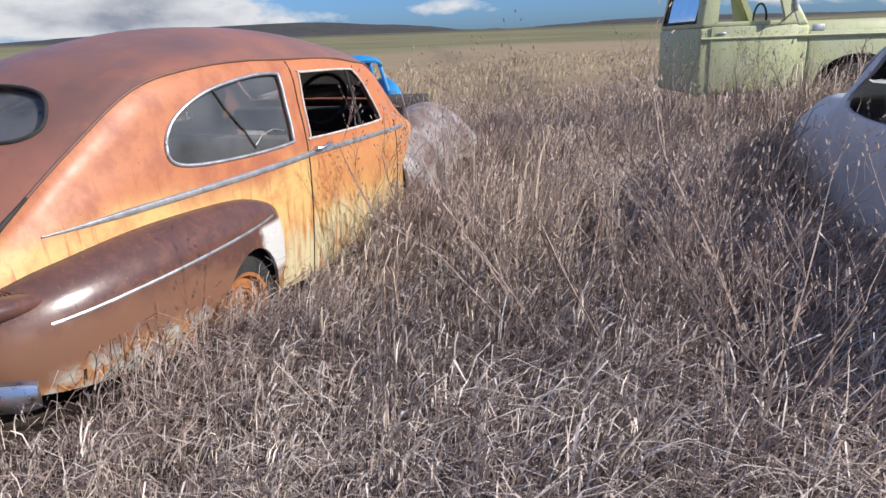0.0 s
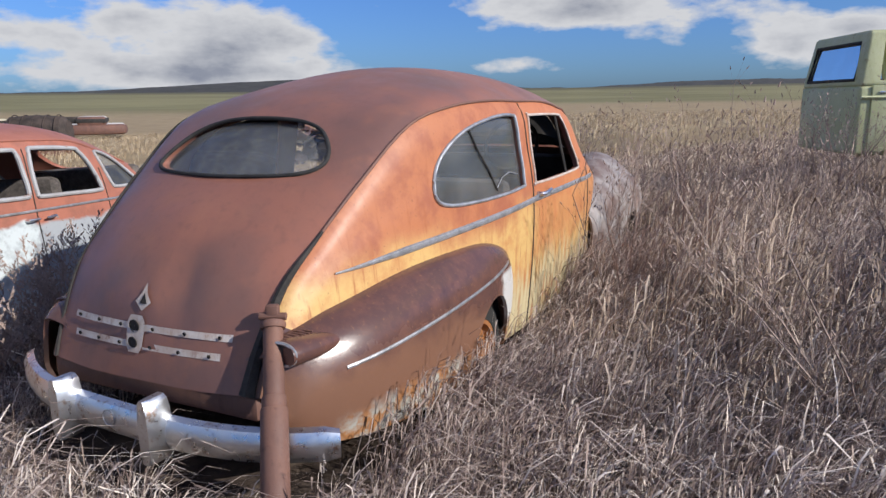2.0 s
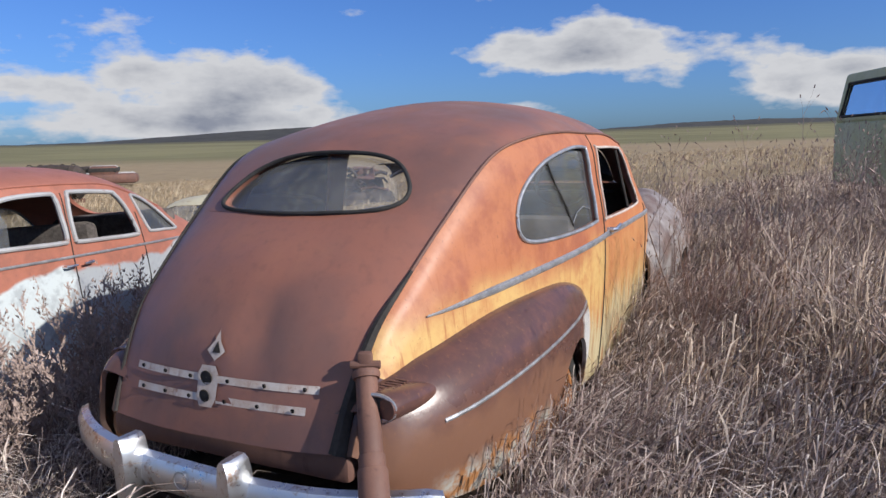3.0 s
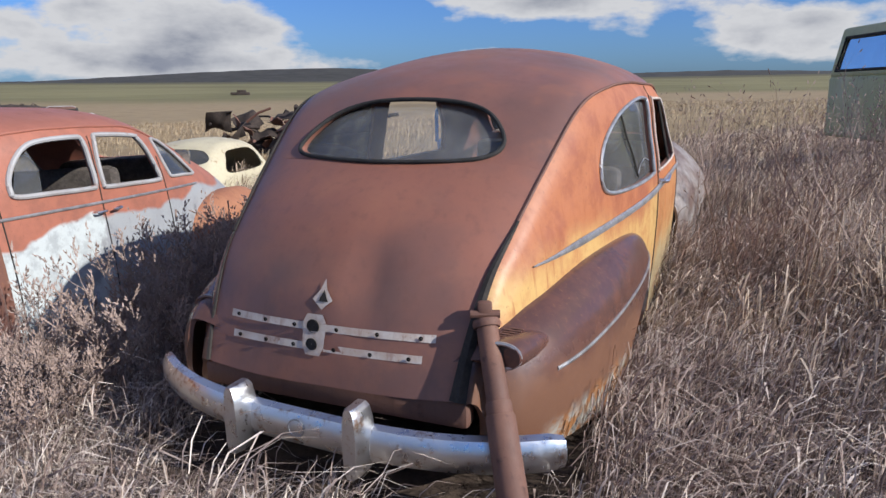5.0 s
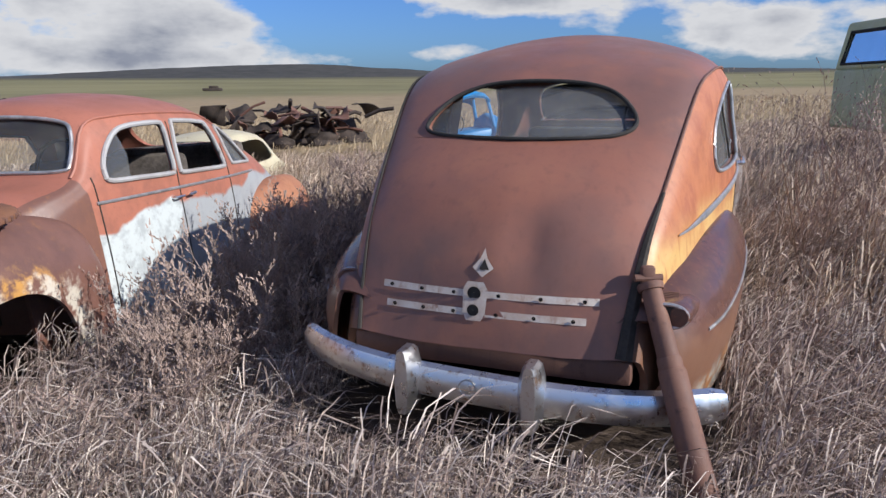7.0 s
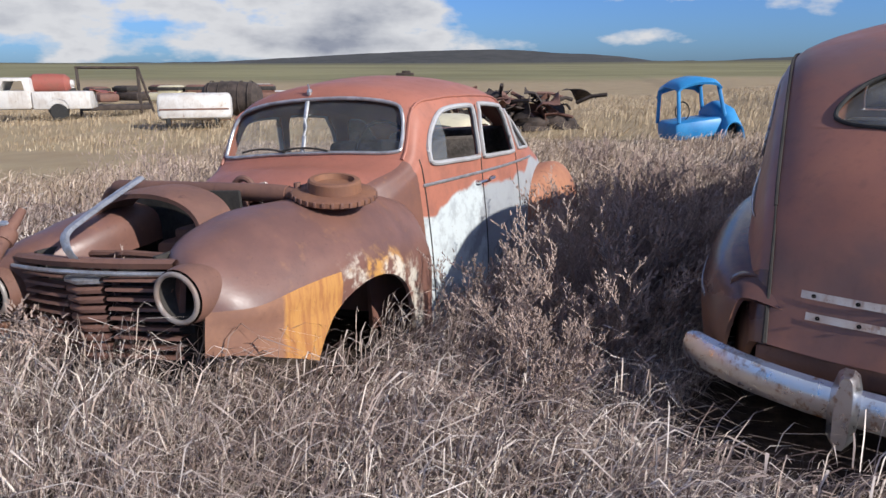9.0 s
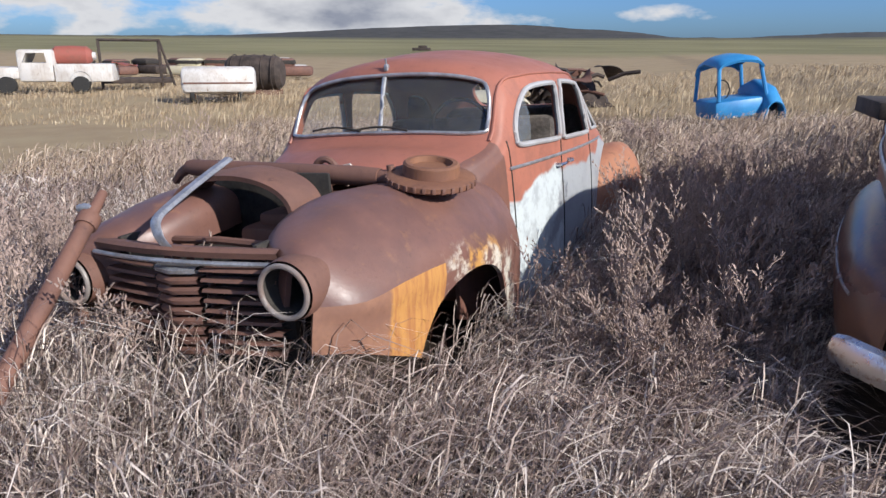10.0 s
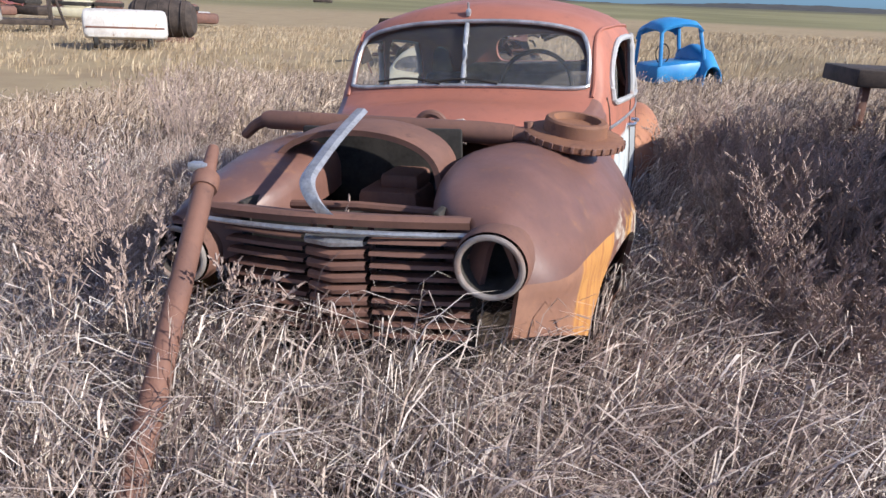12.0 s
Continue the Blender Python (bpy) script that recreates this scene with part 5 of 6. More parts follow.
def build_ute():
    x, y = -27.8, 27.3
    c = thing("white_pickup", pose(x, y, at_ground(x, y) + 0.05, 0, 0, 30), "dirty white pickup with a red tank in its bed", "truck")
    part("bed", box(0.9, 0, 0.85, 2.3, 1.75, 0.75, 0.06), WHITE, c)
    part("cab", evaluated(part_mesh(box(-0.95, 0, 1.15, 1.4, 1.7, 1.35, 0.14)), [("cut", prism([(-1.45, 1.28), (-0.5, 1.28), (-0.55, 1.68), (-1.25, 1.68)], "y", -2, 2))]), WHITE, c)
    part("hood", box(-2.2, 0, 0.85, 1.2, 1.7, 0.5, 0.10), WHITE, c)
    # dark disc on the bed side stands for the arch's shade
    part("wheel_arch_shade", lathe([(0.42, -0.9), (0.42, -0.85), (0.001, -0.84)], "y", (0.75, 0, 0.5), 24), DARK, c)
    for xx in (-2.1, 0.75):
        part("wheel", lathe([(0.001, -0.95), (0.33, -0.95), (0.36, -0.9), (0.36, -0.7), (0.2, -0.7)], "y", (xx, 0, 0.36), 24), RUBBER, c)
    t = thing("red_tank", pose(x + 0.3, y + 0.2, at_ground(x, y) + 1.62, 0, 90, 30), "faded red gas tank lying in the white pickup", "tank")
    part("shell", lathe([(0.001, -0.85), (0.25, -0.80), (0.40, -0.62), (0.42, 0.0), (0.40, 0.62), (0.25, 0.80), (0.001, 0.85)], "z", (0, 0, 0), 24), REDTANK, t)
    part("valve_cap", lathe([(0.001, 0.95), (0.14, 0.95), (0.16, 0.80), (0.001, 0.80)], "z", (0, 0, 0), 16), WHITE, t)
    s = thing("scrap_sheet", pose(x + 1.6, y + 1.0, at_ground(x, y) + 1.30, 0, 8, 30), "crumpled red sheet-metal panel on the pickup bed", "scrap")
    part("sheet", evaluated(part_mesh(grid_bm([[(0.2 * i, 0.2 * j, 0.05 * math.sin(i * 1.7 + j)) for j in range(6)] for i in range(6)])), [("solid", 0.02)]), REDTANK, s)


def build_gantry():
    x, y = -27.4, 31.2
    c = thing("steel_frame", pose(x, y, at_ground(x, y), 0, 0, 38), "dark rusty open steel frame standing among scrap", "frame")
    w, d, h = 2.7, 1.3, 2.35
    legs = [(-w / 2, -d / 2), (w / 2, -d / 2), (w / 2, d / 2), (-w / 2, d / 2)]
    for a, b in legs:
        part("leg", box(a, b, h / 2, 0.10, 0.10, h, 0.01), DARKRUST, c)
    for (a, b), (e, f) in zip(legs, legs[1:] + legs[:1]):
        part("top_rail", tube([(a, b, h), (e, f, h)], 0.06, 8), DARKRUST, c)
    part("brace", tube([(w / 2, -d / 2, h), (w / 2 + 0.6, -d / 2, 0.0)], 0.06, 8), DARKRUST, c)
    part("deck", box(0.2, 0, 0.45, 3.2, 1.4, 0.25, 0.04), DARKRUST, c)


def build_tanks():
    x, y = -17.8, 23.3
    c = thing("white_tank", pose(x, y, at_ground(x, y) + 0.15, 0, 0, 28), "dirty white rounded tank trailer in the grass", "tank")
    prof = spline([(0, -0.55, 0.20), (0, -0.66, 0.55), (0, -0.58, 0.95), (0, -0.3, 1.08), (0, 0.3, 1.08), (0, 0.58, 0.95), (0, 0.66, 0.55), (0, 0.55, 0.20)], 4, True)
    b = grid_bm([[Vector((xx, p.y * k, 0.62 + (p.z - 0.62) * k)) for p in prof] for xx, k in ((-1.25, 0.6), (-1.2, 0.9), (-1.1, 1.0), (0, 1.0), (1.1, 1.0), (1.2, 0.9), (1.25, 0.6))], True)
    b.verts.ensure_lookup_table()
    n = len(prof)
    b.faces.new([b.verts[i] for i in range(n)])
    b.faces.new([b.verts[len(b.verts) - n + i] for i in range(n)])
    part("shell", b, WHITE, c)
    part("band", box(0, -0.66, 0.55, 2.3, 0.03, 0.06, 0.01), RUST, c)
    for xx in (-0.9, 0.7):
        wheel(c, xx, -0.35, 0.15, 0.28, 0.16, 1)
    x, y = -18.4, 27.0
    d = thing("dark_tank", pose(x, y, at_ground(x, y) + 0.85, 0, 90, 12), "dark brown rusted barrel tank with torn sides", "tank")
    part("shell", lathe([(0.001, -1.15), (0.5, -1.12), (0.66, -0.95), (0.72, 0), (0.66, 0.95), (0.5, 1.12), (0.001, 1.15)], "z", (0, 0, 0), 24), DARKRUST, d)
    for k in range(5):
        part("hoop", ring((0, 0, -0.8 + 0.4 * k), 0.72, 0.02, "z", 28, 6), DARKRUST, d)
    part("cradle", join(box(0.75, 0.3, 0, 0.2, 0.15, 2.0, 0.02), box(0.75, -0.3, 0, 0.2, 0.15, 2.0, 0.02)), RUST, d)


def build_scrap():
    """Heaps of bent sheet, beams and old implements behind the sedans."""
    rnd = random.Random(11)
    for i, (x, y) in enumerate([(-8.4, 21.6), (-7.7, 22.2), (-7.0, 21.8), (-6.3, 22.3), (-5.6, 22.0), (-4.9, 22.4)]):
        c = thing("scrap_heap", pose(x, y, at_ground(x, y) + 0.05, 0, 0, rnd.uniform(0, 180)) @ Matrix.Scale(1.35, 4), "heap of dark rusted beams and bent sheet metal", "scrap", "scrap behind the sedans")
        for k in range(5):
            a = Vector((rnd.uniform(-0.6, 0.6), rnd.uniform(-0.3, 0.3), rnd.uniform(0.1, 0.7)))
            b = a + Vector((rnd.uniform(-0.9, 0.9), rnd.uniform(-0.4, 0.4), rnd.uniform(-0.1, 0.35)))
            part("beam", tube([a, a.lerp(b, 0.5) + Vector((0, 0, 0.05)), b], rnd.uniform(0.025, 0.05), 6), RUST if k % 2 else DARKRUST, c)
        for k in range(4):
            m = pose(rnd.uniform(-0.5, 0.5), rnd.uniform(-0.3, 0.3), 0.25 + 0.16 * k, rnd.uniform(-50, 50), rnd.uniform(-50, 50), rnd.uniform(0, 90))
            sh = grid_bm([[m @ Vector((0.11 * p - 0.3, 0.11 * q - 0.3, 0.10 * math.sin(p * 0.9 + i) * math.cos(q))) for q in range(6)] for p in range(6)])
            part("sheet", evaluated(part_mesh(sh), [("solid", 0.015)]), DARKRUST if k % 2 else RUST, c)
        part("base_lump", rock(0.5, 0.32, 0.26, i), DARKRUST, c)
    x, y = -8.6, 18.5
    c = thing("sheet_plate", pose(x, y, at_ground(x, y), 18, -25, 20), "dark tilted rusty steel plate standing in grass", "scrap")
    part("plate", box(0, 0, 0.75, 0.30, 0.03, 0.42, 0.01), DARKRUST, c)
    part("stake", box(0, 0, 0.3, 0.04, 0.03, 0.6, 0.005), RUST, c)


def rock(a, b, h, seed):
    bm = bmesh.new()
    bmesh.ops.create_icosphere(bm, subdivisions=3, radius=1)
    for v in bm.verts:
        k = 1 + 0.5 * noise.noise(v.co * 1.7 + Vector((seed * 3.1, 0, 0)))
        v.co = Vector((v.co.x * a * k, v.co.y * b * k, max(-0.05, v.co.z * h * k)))
    return bm


def build_cream_car():
    g = thing("cream_car", pose(-6.65, 10.7, at_ground(-6, 11) - 0.40, 0, 0, -10), "cream-coloured rounded old car half hidden by weeds", "car")
    R = [((-0.02, 0.35), (0.5, 0.02, 0.35), (0.62, 0.06, 0.32), (0.62, 0.06, 0.2)), ((0.05, 0.70), (0.55, 0.10, 0.66), (0.74, 0.15, 0.5), (0.74, 0.15, 0.15)), ((0.5, 0.92), (0.58, 0.5, 0.86), (0.80, 0.5, 0.65), (0.8, 0.5, 0.12)), ((1.0, 1.02), (0.60, 1.0, 0.95), (0.82, 1.0, 0.72), (0.8, 1.0, 0.1)), ((1.5, 1.34), (0.56, 1.5, 1.26), (0.80, 1.5, 0.78), (0.8, 1.5, 0.1)), ((2.2, 1.42), (0.58, 2.2, 1.32), (0.8, 2.2, 0.78), (0.8, 2.2, 0.1)), ((2.9, 1.34), (0.55, 2.9, 1.22), (0.8, 2.9, 0.78), (0.8, 2.9, 0.1)), ((3.4, 0.95), (0.5, 3.4, 0.9), (0.75, 3.4, 0.7), (0.75, 3.4, 0.1)), ((4.2, 0.7), (0.45, 4.2, 0.66), (0.6, 4.2, 0.5), (0.6, 4.2, 0.2))]
    rows = shell_rows(R, 4, 4)
    bm = grid_bm(rows, False, lambda i, j: 0 if i < 12 else 1)
    bmesh.ops.recalc_face_normals(bm, faces=bm.faces)
    bvh = BVHTree.FromBMesh(bm)
    sh = rounded([(-0.5, 1.06), (0.5, 1.06), (0.44, 1.24), (0, 1.28), (-0.44, 1.24)], 5)
    sw = rounded([(1.55, 0.88), (2.7, 0.88), (2.85, 1.0), (2.6, 1.22), (1.8, 1.23), (1.62, 1.1)], 5)
    got = split(evaluated(part_mesh(bm), [("solid", 0.025), ("cut", prism(sh, "y", 0.9, 1.7)), ("cut", prism(sw, "x", -1.3, 1.31))]), range(2))
    part("deck_lid", got[0], CREAM, g, "cream deck lid")
    part("body", got[1], CREAM, g)
    w = part("rear_window", pane(bvh, sh, "y", -2, -0.01), GLASSD, g)
    w.visible_shadow = False
    part("floor_pan", box(0, 2.2, 0.2, 1.4, 3.2, 0.04), DARK, g)


def build_flatbed():
    x, y = -0.62, 9.7
    c = thing("trailer_deck", pose(x, y, at_ground(x, y), 0, 0, -6), "dark weathered flat trailer deck above dry weeds", "trailer")
    part("deck", box(0.0, 0, 0.88, 1.2, 1.3, 0.19, 0.02), DARKRUST, c)
    for xx in (-0.45, 0.45):
        part("leg", box(xx, -0.5, 0.40, 0.09, 0.09, 0.82, 0.01), RUST, c)
    part("axle", tube([(0.1, -0.6, 0.3), (0.1, 0.6, 0.3)], 0.05, 10), RUST, c)
    wheel(c, 0.30, -0.3, 0.26, 0.28, 0.16, 1)


def build_far_yard():
    """Small wrecks far off at the yard's edge."""
    rnd = random.Random(3)
    for i in range(9):
        x, y = -42 + 2.2 * i + rnd.uniform(-0.5, 0.5), 45 + rnd.uniform(-3, 3)
        col = (WHITE, RUST, DARKRUST, RUST, CREAM, RUST, DARKRUST, WHITE, RUST)[i]
        c = thing("far_wreck", pose(x, y, at_ground(x, y), 0, 0, rnd.uniform(-30, 30)), "small far-off wrecked car body in the yard", "car", "wrecks at the yard's edge")
        part("body", box(0, 0, 0.55, 3.4, 1.5, 0.6, 0.2), col, c)
        part("cabin", box(-0.2, 0, 1.05, 1.6, 1.3, 0.55, 0.22), col, c)
        part("glass", box(-0.2, 0, 1.08, 1.62, 1.32, 0.25, 0.05), DARK, c)
    x, y = -53.7, 176.7
    c = thing("farm_wreck", pose(x, y, at_ground(x, y) + 0.2, 0, 0, 10), "tiny far-off dark wreck standing out in the field", "car")
    part("body", box(0, 0, 0.35, 4.6, 1.7, 0.7, 0.2), DARKRUST, c)
    part("cabin", box(0.3, 0, 0.95, 2.2, 1.5, 0.6, 0.2), DARKRUST, c)


build_blue_cab()
build_ute()
build_gantry()
build_tanks()
build_scrap()
build_cream_car()
build_flatbed()
build_far_yard()

# ---- grass and weeds ----


def grass_mat(name, cols, dark):
    M = Mat(name, 0.75, 0, 0.25)
    r = M.island()
    c = M.mix(M.step(r, 0.0, 0.5), cols[0], cols[1])
    c = M.mix(M.step(r, 0.5, 0.9), c, cols[2])
    c = M.mix(M.math("MULTIPLY", M.step(M.noise(0.9, 4, 0.6), 0.42, 0.65), 0.5), c, dark)
    M.color(c)
    M.b.inputs["Subsurface Weight"].default_value = 0.0
    return M


STRAW = grass_mat("dry_straw_grass", ((0.130, 0.090, 0.078), (0.43, 0.335, 0.285), (0.84, 0.73, 0.635)), (0.275, 0.195, 0.165))
FIELD = grass_mat("pale_straw_grass", ((0.30, 0.22, 0.14), (0.44, 0.34, 0.225), (0.56, 0.46, 0.32)), (0.34, 0.25, 0.15))
TALL = grass_mat("tall_dry_weeds", ((0.21, 0.152, 0.115), (0.47, 0.36, 0.275), (0.68, 0.55, 0.43)), (0.27, 0.187, 0.133))
TWIG = plain("grey_dry_twigs", (0.31, 0.232, 0.198), 0.85, 0, 0.35, 8)
RNG = np.random.RandomState(7)
FOOTPRINTS = [(SEDAN, -0.86, 0.86, 0.05, 5.4), (WRECK, -0.52, 0.66, -1.22, 3.0), (GREYCAR, -0.82, 0.82, 0.1, 4.6), (TRUCK, -0.1, 3.0, 0.0, 1.7)]


def clear_of(x, y):
    ok = np.ones(len(x), bool)
    for m, x0, x1, y0, y1 in FOOTPRINTS:
        inv = np.array(Matrix(m).inverted())
        u = inv[0, 0] * x + inv[0, 1] * y + inv[0, 3]
        v = inv[1, 0] * x + inv[1, 1] * y + inv[1, 3]
        ok &= ~((u > x0) & (u < x1) & (v > y0) & (v < y1))
    return ok


def wave(x, y, f, p):
    return 0.5 + 0.25 * (np.sin(f * x + p + 1.3 * np.sin(0.7 * f * y + p)) + np.sin(f * 1.3 * y + 2 * p + 1.1 * np.sin(0.9 * f * x)))


def blades(name, label, n, x0, x1, y0, y1, height, width, material, bend=0.6, clump=0.12, wind=(0.35, 0.1), heads=0.0, keep=None, tuft=14, leafy=0.0):
    """n bent blades, gathered in tufts; height(x, y) gives their length. heads: share of blades with a seed head."""
    nt = max(1, n // tuft)
    tx, ty = RNG.uniform(x0, x1, nt), RNG.uniform(y0, y1, nt)
    k = RNG.randint(0, nt, n)
    ang = RNG.uniform(0, 2 * np.pi, n)
    rad = clump * np.sqrt(RNG.uniform(0, 1, n))
    x, y = tx[k] + rad * np.cos(ang), ty[k] + rad * np.sin(ang)
    ok = clear_of(x, y)
    if keep is not None:
        ok &= keep(x, y)
    x, y, k, ang = x[ok], y[ok], k[ok], ang[ok]
    n = len(x)
    tuft_h = RNG.uniform(0.65, 1.2, nt)
    h = height(x, y) * RNG.uniform(0.55, 1.15, n) * tuft_h[k]
    tuft_a = RNG.uniform(-0.9, 0.9, nt)
    la = np.arctan2(wind[1], wind[0]) + tuft_a[k]
    lean = bend * RNG.uniform(0.15, 1.3, n)
    leaf = RNG.uniform(0, 1, n) < leafy
    lean = np.where(leaf, RNG.uniform(0.5, 1.9, n), lean)
    up = np.where(leaf, h * RNG.uniform(0.08, 0.78, n), 0.0)
    h = np.where(leaf, np.minimum(h, 0.42) * RNG.uniform(0.2, 0.46, n), h)
    dx = lean * (0.75 * np.cos(la) + 0.65 * np.cos(ang))
    dy = lean * (0.75 * np.sin(la) + 0.65 * np.sin(ang))
    z = terrain(x, y) - 0.02 + up
    w = width * RNG.uniform(0.6, 1.4, n) * np.where(leaf, 1.05, 0.68)
    fa = RNG.uniform(0, np.pi, n)
    wx, wy = w * np.cos(fa), w * np.sin(fa)
    P = np.zeros((n, 7, 3))
    curl = np.where(leaf, RNG.uniform(0.25, 1.0, n), RNG.uniform(0.0, 1.0, n) ** 2)
    lv = ((0.0, 0.0, 0.8), (0.52, 0.20, 1.0), (0.86, 0.60, 0.80))
    seed = RNG.uniform(0, 1, n) < heads
    for i, (hz, hl, ww) in enumerate(lv):
        q = np.where(seed & (i == 2), 2.4 * ww, ww) * 0.5
        for s, sg in ((0, -1), (1, 1)):
            P[:, 2 * i + s, 0] = x + dx * h * hl + sg * wx * q
            P[:, 2 * i + s, 1] = y + dy * h * hl + sg * wy * q
            P[:, 2 * i + s, 2] = z + h * hz * (1 - 0.12 * curl * (i == 2))
    P[:, 6, 0], P[:, 6, 1] = x + dx * h * (1.05 + 0.35 * curl), y + dy * h * (1.05 + 0.35 * curl)
    P[:, 6, 2] = z + h * (1.0 - 0.18 * np.minimum(1.2, lean) - 0.55 * curl)
    base = (np.arange(n) * 7)[:, None]
    quads = np.concatenate([base + np.array([[0, 1, 3, 2]]), base + np.array([[2, 3, 5, 4]])], 1).reshape(-1, 4)
    tris = base + np.array([[4, 5, 6]])
    me = bpy.data.meshes.new(name)
    me.vertices.add(n * 7)
    me.vertices.foreach_set("co", P.reshape(-1))
    loops = np.concatenate([quads.reshape(-1), tris.reshape(-1)])
    me.loops.add(len(loops))
    me.loops.foreach_set("vertex_index", loops.astype(np.int32))
    starts = np.concatenate([np.arange(len(quads)) * 4, len(quads) * 4 + np.arange(len(tris)) * 3])
    me.polygons.add(len(starts))
    me.polygons.foreach_set("loop_start", starts.astype(np.int32))
    me.update(calc_edges=True)
    ob = part(name, me, material, smooth=False)
    return tagged(ob, label, "grass", kind="stuff")


def in_sedan(x, y):
    inv = np.array(Matrix(SEDAN).inverted())
    return inv[0, 0] * x + inv[0, 1] * y + inv[0, 3], inv[1, 0] * x + inv[1, 1] * y + inv[1, 3]


def h_near(x, y):
    h = 0.27 + 0.24 * wave(x, y, 1.9, 0.3)
    h = h + 0.20 * sstep(-3.3, -4.4, x) * sstep(3.3, 2.6, y) * sstep(1.5, 2.2, y)
    h = h + 0.12 * sstep(-0.9, 0.6, x) * sstep(2.2, 4.0, y)
    u, v = in_sedan(x, y)
    low = sstep(-0.75, -0.3, v) * sstep(0.3, 0.1, v) * sstep(1.0, 0.75, np.abs(u))
    flank = sstep(0.7, 0.95, u) * sstep(1.9, 1.4, u) * sstep(3.2, 3.7, v) * sstep(6.2, 5.4, v)
    return h * (1 - 0.35 * low) * (1 - 0.45 * flank) * (0.75 + 0.25 * sstep(0.8, 2.0, y))


def off_bumper(x, y):
    u, v = in_sedan(x, y)
    return ~((np.abs(u) < 0.8) & (v > -0.2) & (v < 0.1))


def h_tall(x, y):
    return 0.40 + 0.62 * wave(x, y, 1.9, 1.0) ** 1.4


def h_mid(x, y):
    return 0.32 + 0.30 * wave(x, y, 0.9, 2.0)


def off_sedan(x, y):
    inv = np.array(Matrix(SEDAN).inverted())
    u = inv[0, 0] * x + inv[0, 1] * y + inv[0, 3]
    v = inv[1, 0] * x + inv[1, 1] * y + inv[1, 3]
    return ~((np.abs(u) < 1.5 + 0.25 * np.sin(3 * v)) & (v > -1) & (v < 5.9))


blades("near_grass", "dense bent dry straw grass covering the yard", 335000, -8.3, 3.0, 1.0, 7.6, h_near, 0.0046, STRAW, 0.85, 0.085, (0.5, -0.1), 0.10, off_bumper, 30, 0.84)
blades("back_grass", "dry straw grass trampled along the walked strip", 52000, -13, 9, -7, 1.15, lambda x, y: 0.22 + 0.15 * wave(x, y, 1.2, 0.5), 0.011, STRAW, 0.8, 0.2, (0.5, -0.1), 0.2, None, 16, 0.4)
blades("side_grass", "dry straw grass along the yard's far sides", 30000, -15, -8.2, 1.0, 7.6, h_near, 0.011, STRAW, 0.8, 0.2, (0.5, -0.1), 0.2, None, 16, 0.4)
blades("tall_weeds", "tall upright dry brown weeds beside the orange sedan", 40000, -0.8, 5.2, 3.0, 9.0, h_tall, 0.006, TALL, 0.45, 0.16, (0.3, 0.1), 0.5, off_sedan, 14, 0.5)
blades("yard_grass", "dry brown grass between and behind the cars", 85000, -12, 7.5, 7.4, 17, h_mid, 0.010, TALL, 0.7, 0.22, (0.4, 0.1), 0.3, None, 18, 0.5)
blades("field_grass", "pale straw field grass at the yard's edge", 60000, -42, 24, 16.5, 46, lambda x, y: 0.20 + 0.2 * wave(x, y, 0.4, 1.0), 0.022, FIELD, 0.9, 0.6, (0.4, 0.1), 0.0)


def weed_mesh(seed, stems, height, spread, curl, leafy):
    """A dead branching weed: stems with side twigs, and small buds at the tips."""
    rnd = random.Random(seed)
    V, F, out = [], [], []

    def seg(a, b, r0, r1):
        d = (b - a).normalized()
        s = d.cross(Vector((0.3, 0.9, 0.2))).normalized()
        w = d.cross(s)
        k = len(V)
        for p, r in ((a, r0), (b, r1)):
            for t in range(3):
                an = 2.0944 * t
                V.append(p + s * r * math.cos(an) + w * r * math.sin(an))
        for t in range(3):
            F.append((k + t, k + (t + 1) % 3, k + 3 + (t + 1) % 3, k + 3 + t))

    def grow(p, d, length, r, level):
        n = 5 if level < 2 else 3
        for i in range(n):
            d = (d + Vector((rnd.uniform(-1, 1), rnd.uniform(-1, 1), rnd.uniform(-0.5, 0.8))) * curl).normalized()
            q = p + d * length / n
            r1 = r * (1 - 0.6 / n)
            seg(p, q, r, r1)
            p, r = q, r1
            if level == 2 and leafy:
                e = Vector((rnd.uniform(-1, 1), rnd.uniform(-1, 1), rnd.uniform(-0.3, 1)))
                seg(p, p + (d + e).normalized() * rnd.uniform(0.012, 0.028), 0.0045, 0.0012)
            if level < 2 and i > 0:
                for _ in range(2 if level == 0 else 2):
                    side = (d * 0.8 + Vector((rnd.uniform(-1, 1), rnd.uniform(-1, 1), rnd.uniform(0.0, 0.7))) * 0.75).normalized()
                    grow(p, side, length * rnd.uniform(0.22, 0.42), r * 0.55, level + 1)
        if level == 2:
            seg(p, p + d * 0.018, 0.004, 0.002)
    for _ in range(stems):
        a = rnd.uniform(0, 2 * math.pi)
        d = Vector((math.cos(a) * spread * rnd.uniform(0.3, 1), math.sin(a) * spread * rnd.uniform(0.3, 1), 1)).normalized()
        grow(Vector((rnd.uniform(-.05, .05), rnd.uniform(-.05, .05), -0.02)), d, height * rnd.uniform(0.7, 1.1), 0.006, 0)
        me = bpy.data.meshes.new("stem")
        me.from_pydata([tuple(v) for v in V], [], F)
        out.append(me)
        V.clear()
        F.clear()
    return out


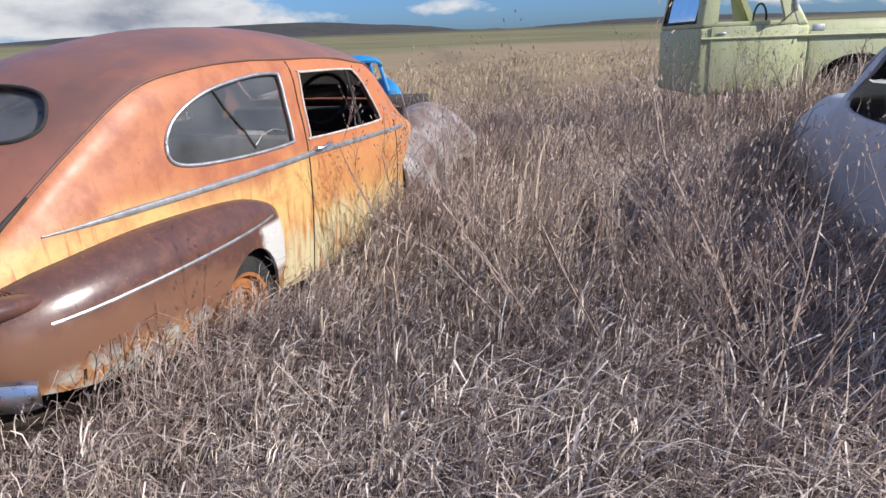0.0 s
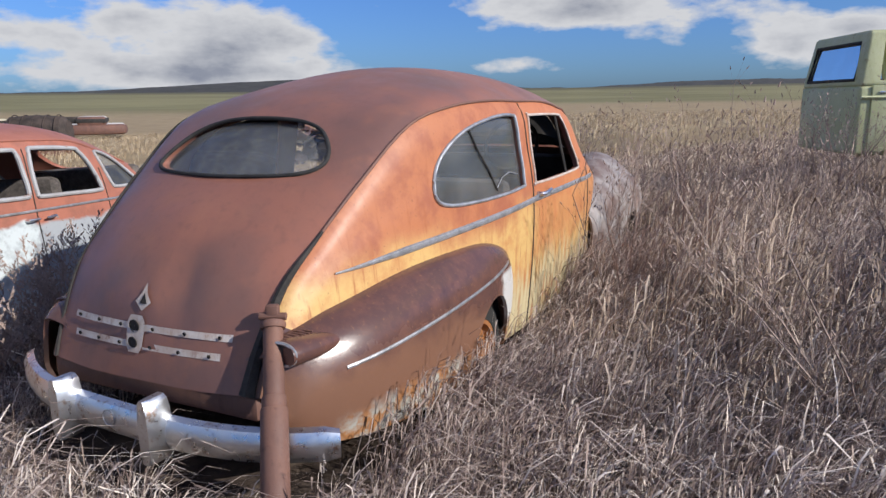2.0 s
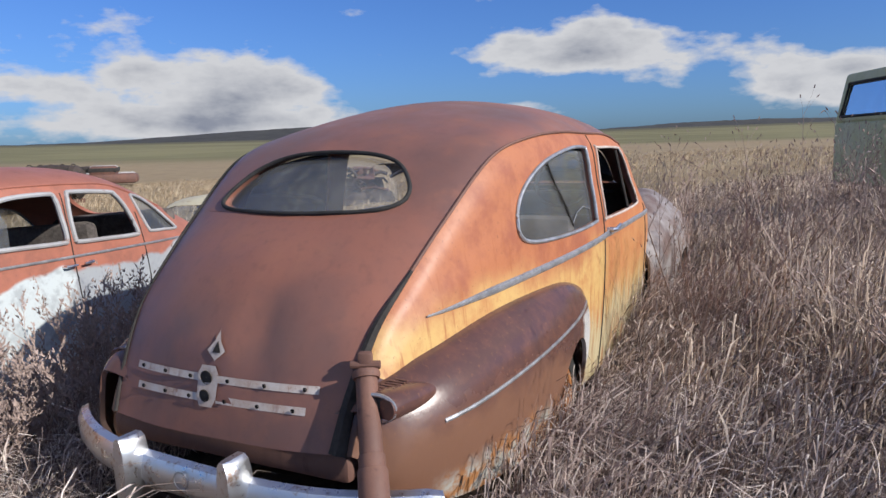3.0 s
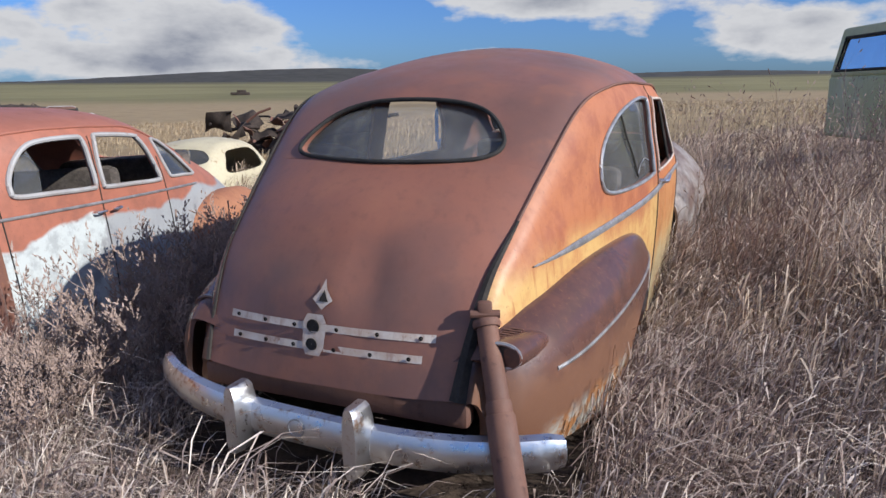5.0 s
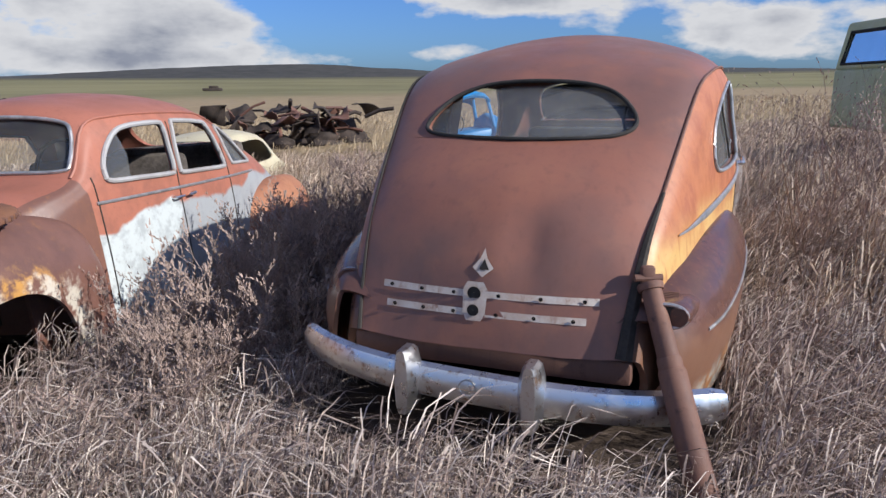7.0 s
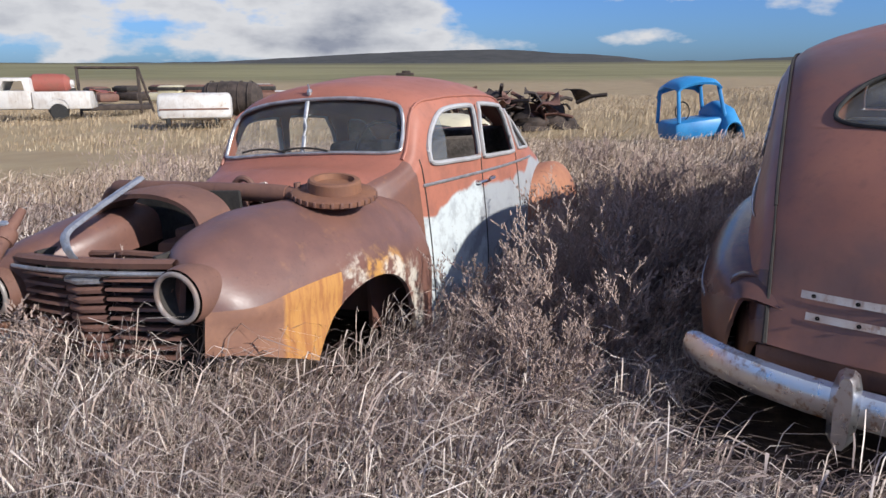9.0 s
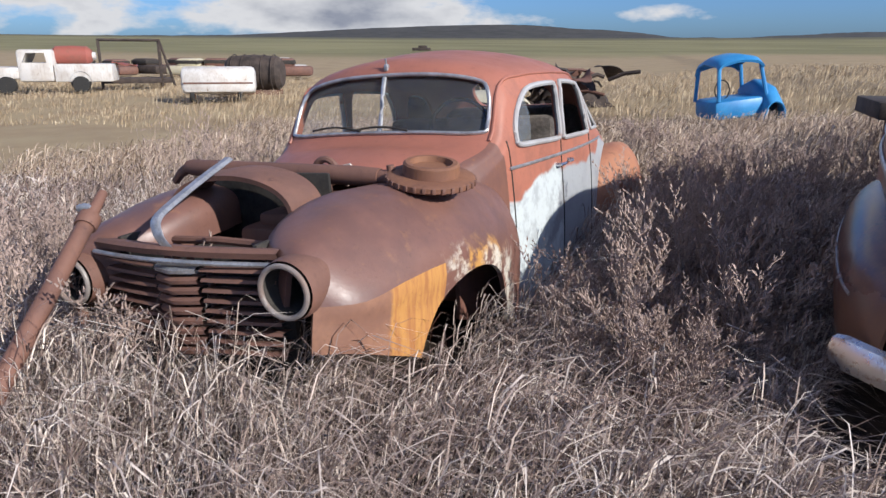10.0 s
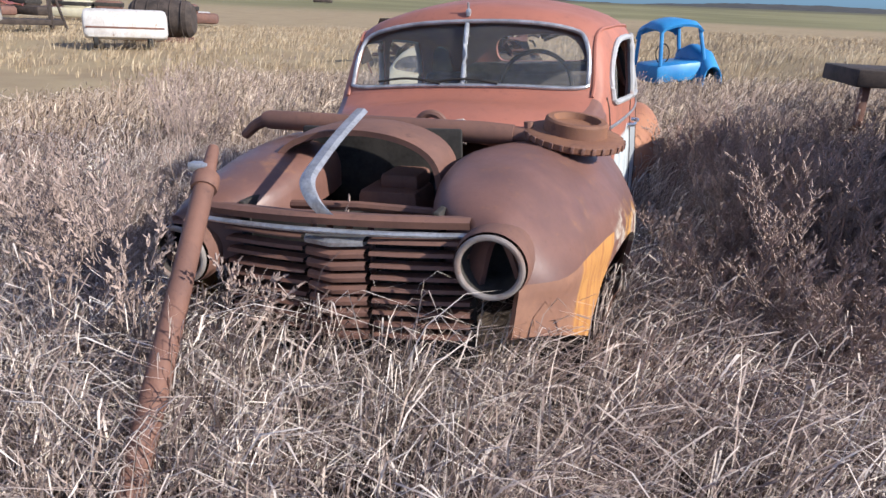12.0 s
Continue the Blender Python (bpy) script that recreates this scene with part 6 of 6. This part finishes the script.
def weeds():
    kinds = []
    for i, (st, h, sp, cu, lab, nm) in enumerate([(10, 0.62, 1.0, 0.22, "bushy grey dead weed with fine twigs", "dead_bush"), (12, 0.55, 1.2, 0.25, "round dry tumbleweed-like bush in the grass", "dead_bush"), (5, 1.05, 0.45, 0.12, "tall dry branching weed stalks", "weed_stalk"), (4, 0.95, 0.7, 0.14, "leaning dry branching weed stalks", "weed_stalk")]):
        t = thing(nm, Matrix(), lab, "weed", "dead weeds between the cars")
        for me in weed_mesh(20 + i, st, h, sp, cu, nm == "dead_bush"):
            part("stem", me, TWIG, t, smooth=False)
        kinds.append(t)
    spots = [(0.95, 2.15, 3), (1.25, 2.55, 3), (0.85, 2.75, 2), (1.45, 3.15, 3), (1.1, 3.3, 2), (0.55, 3.0, 3), (1.7, 4.6, 2), (1.9, 5.2, 3), (-3.55, 6.55, 1), (-3.75, 6.2, 0), (-3.42, 4.15, 0), (-3.5, 4.6, 1), (-3.35, 4.35, 0), (-3.30, 4.95, 1), (-3.15, 5.6, 0), (-3.65, 3.55, 1), (-3.45, 3.9, 0), (-2.95, 6.1, 1), (-3.85, 3.2, 1), (-3.3, 6.6, 0), (-0.15, 4.6, 2), (0.35, 5.2, 2), (0.9, 4.6, 3), (1.3, 3.6, 3), (1.25, 2.9, 2), (1.0, 5.6, 2), (0.15, 6.3, 2), (1.6, 6.0, 2), (1.15, 2.3, 3), (0.75, 3.5, 3), (-0.3, 7.2, 2), (0.6, 7.3, 2),
             (2.0, 7.6, 2), (-6.4, 5.0, 2), (-6.9, 3.8, 0), (-6.2, 6.3, 1), (-7.4, 5.6, 2), (-2.6, 8.0, 0), (-1.9, 8.8, 1), (-2.9, 9.3, 0), (-1.2, 9.4, 0), (-3.6, 10.2, 1), (-6.3, 2.9, 0), (-7.6, 4.4, 1), (-2.0, 7.2, 0), (1.45, 4.2, 2), (0.45, 4.1, 3), (2.4, 7.5, 2), (3.4, 7.6, 2), (2.9, 7.7, 2), (4.2, 7.7, 2), (-5.6, 8.2, 0), (-6.6, 9.2, 1), (-8.2, 7.4, 0), (-3.55, 4.75, 0), (-3.2, 4.55, 1), (-3.75, 4.3, 0), (-3.05, 5.05, 0), (-3.4, 5.3, 1), (-2.95, 4.75, 1), (-3.95, 3.75, 0), (-3.1, 7.2, 1), (-2.5, 7.6, 0)]
    rnd = random.Random(9)
    first = set()
    for x, y, k in spots:
        m = pose(x, y, at_ground(x, y), rnd.uniform(-6, 6), rnd.uniform(-6, 6), rnd.uniform(0, 360))
        if k not in first:
            kinds[k].matrix_world = m
            kinds[k].scale = (1, 1, 1)
            first.add(k)
        else:
            c = copy_thing(kinds[k], m)
            s = rnd.uniform(0.85, 1.2)
            c.scale = (s, s, s)


weeds()
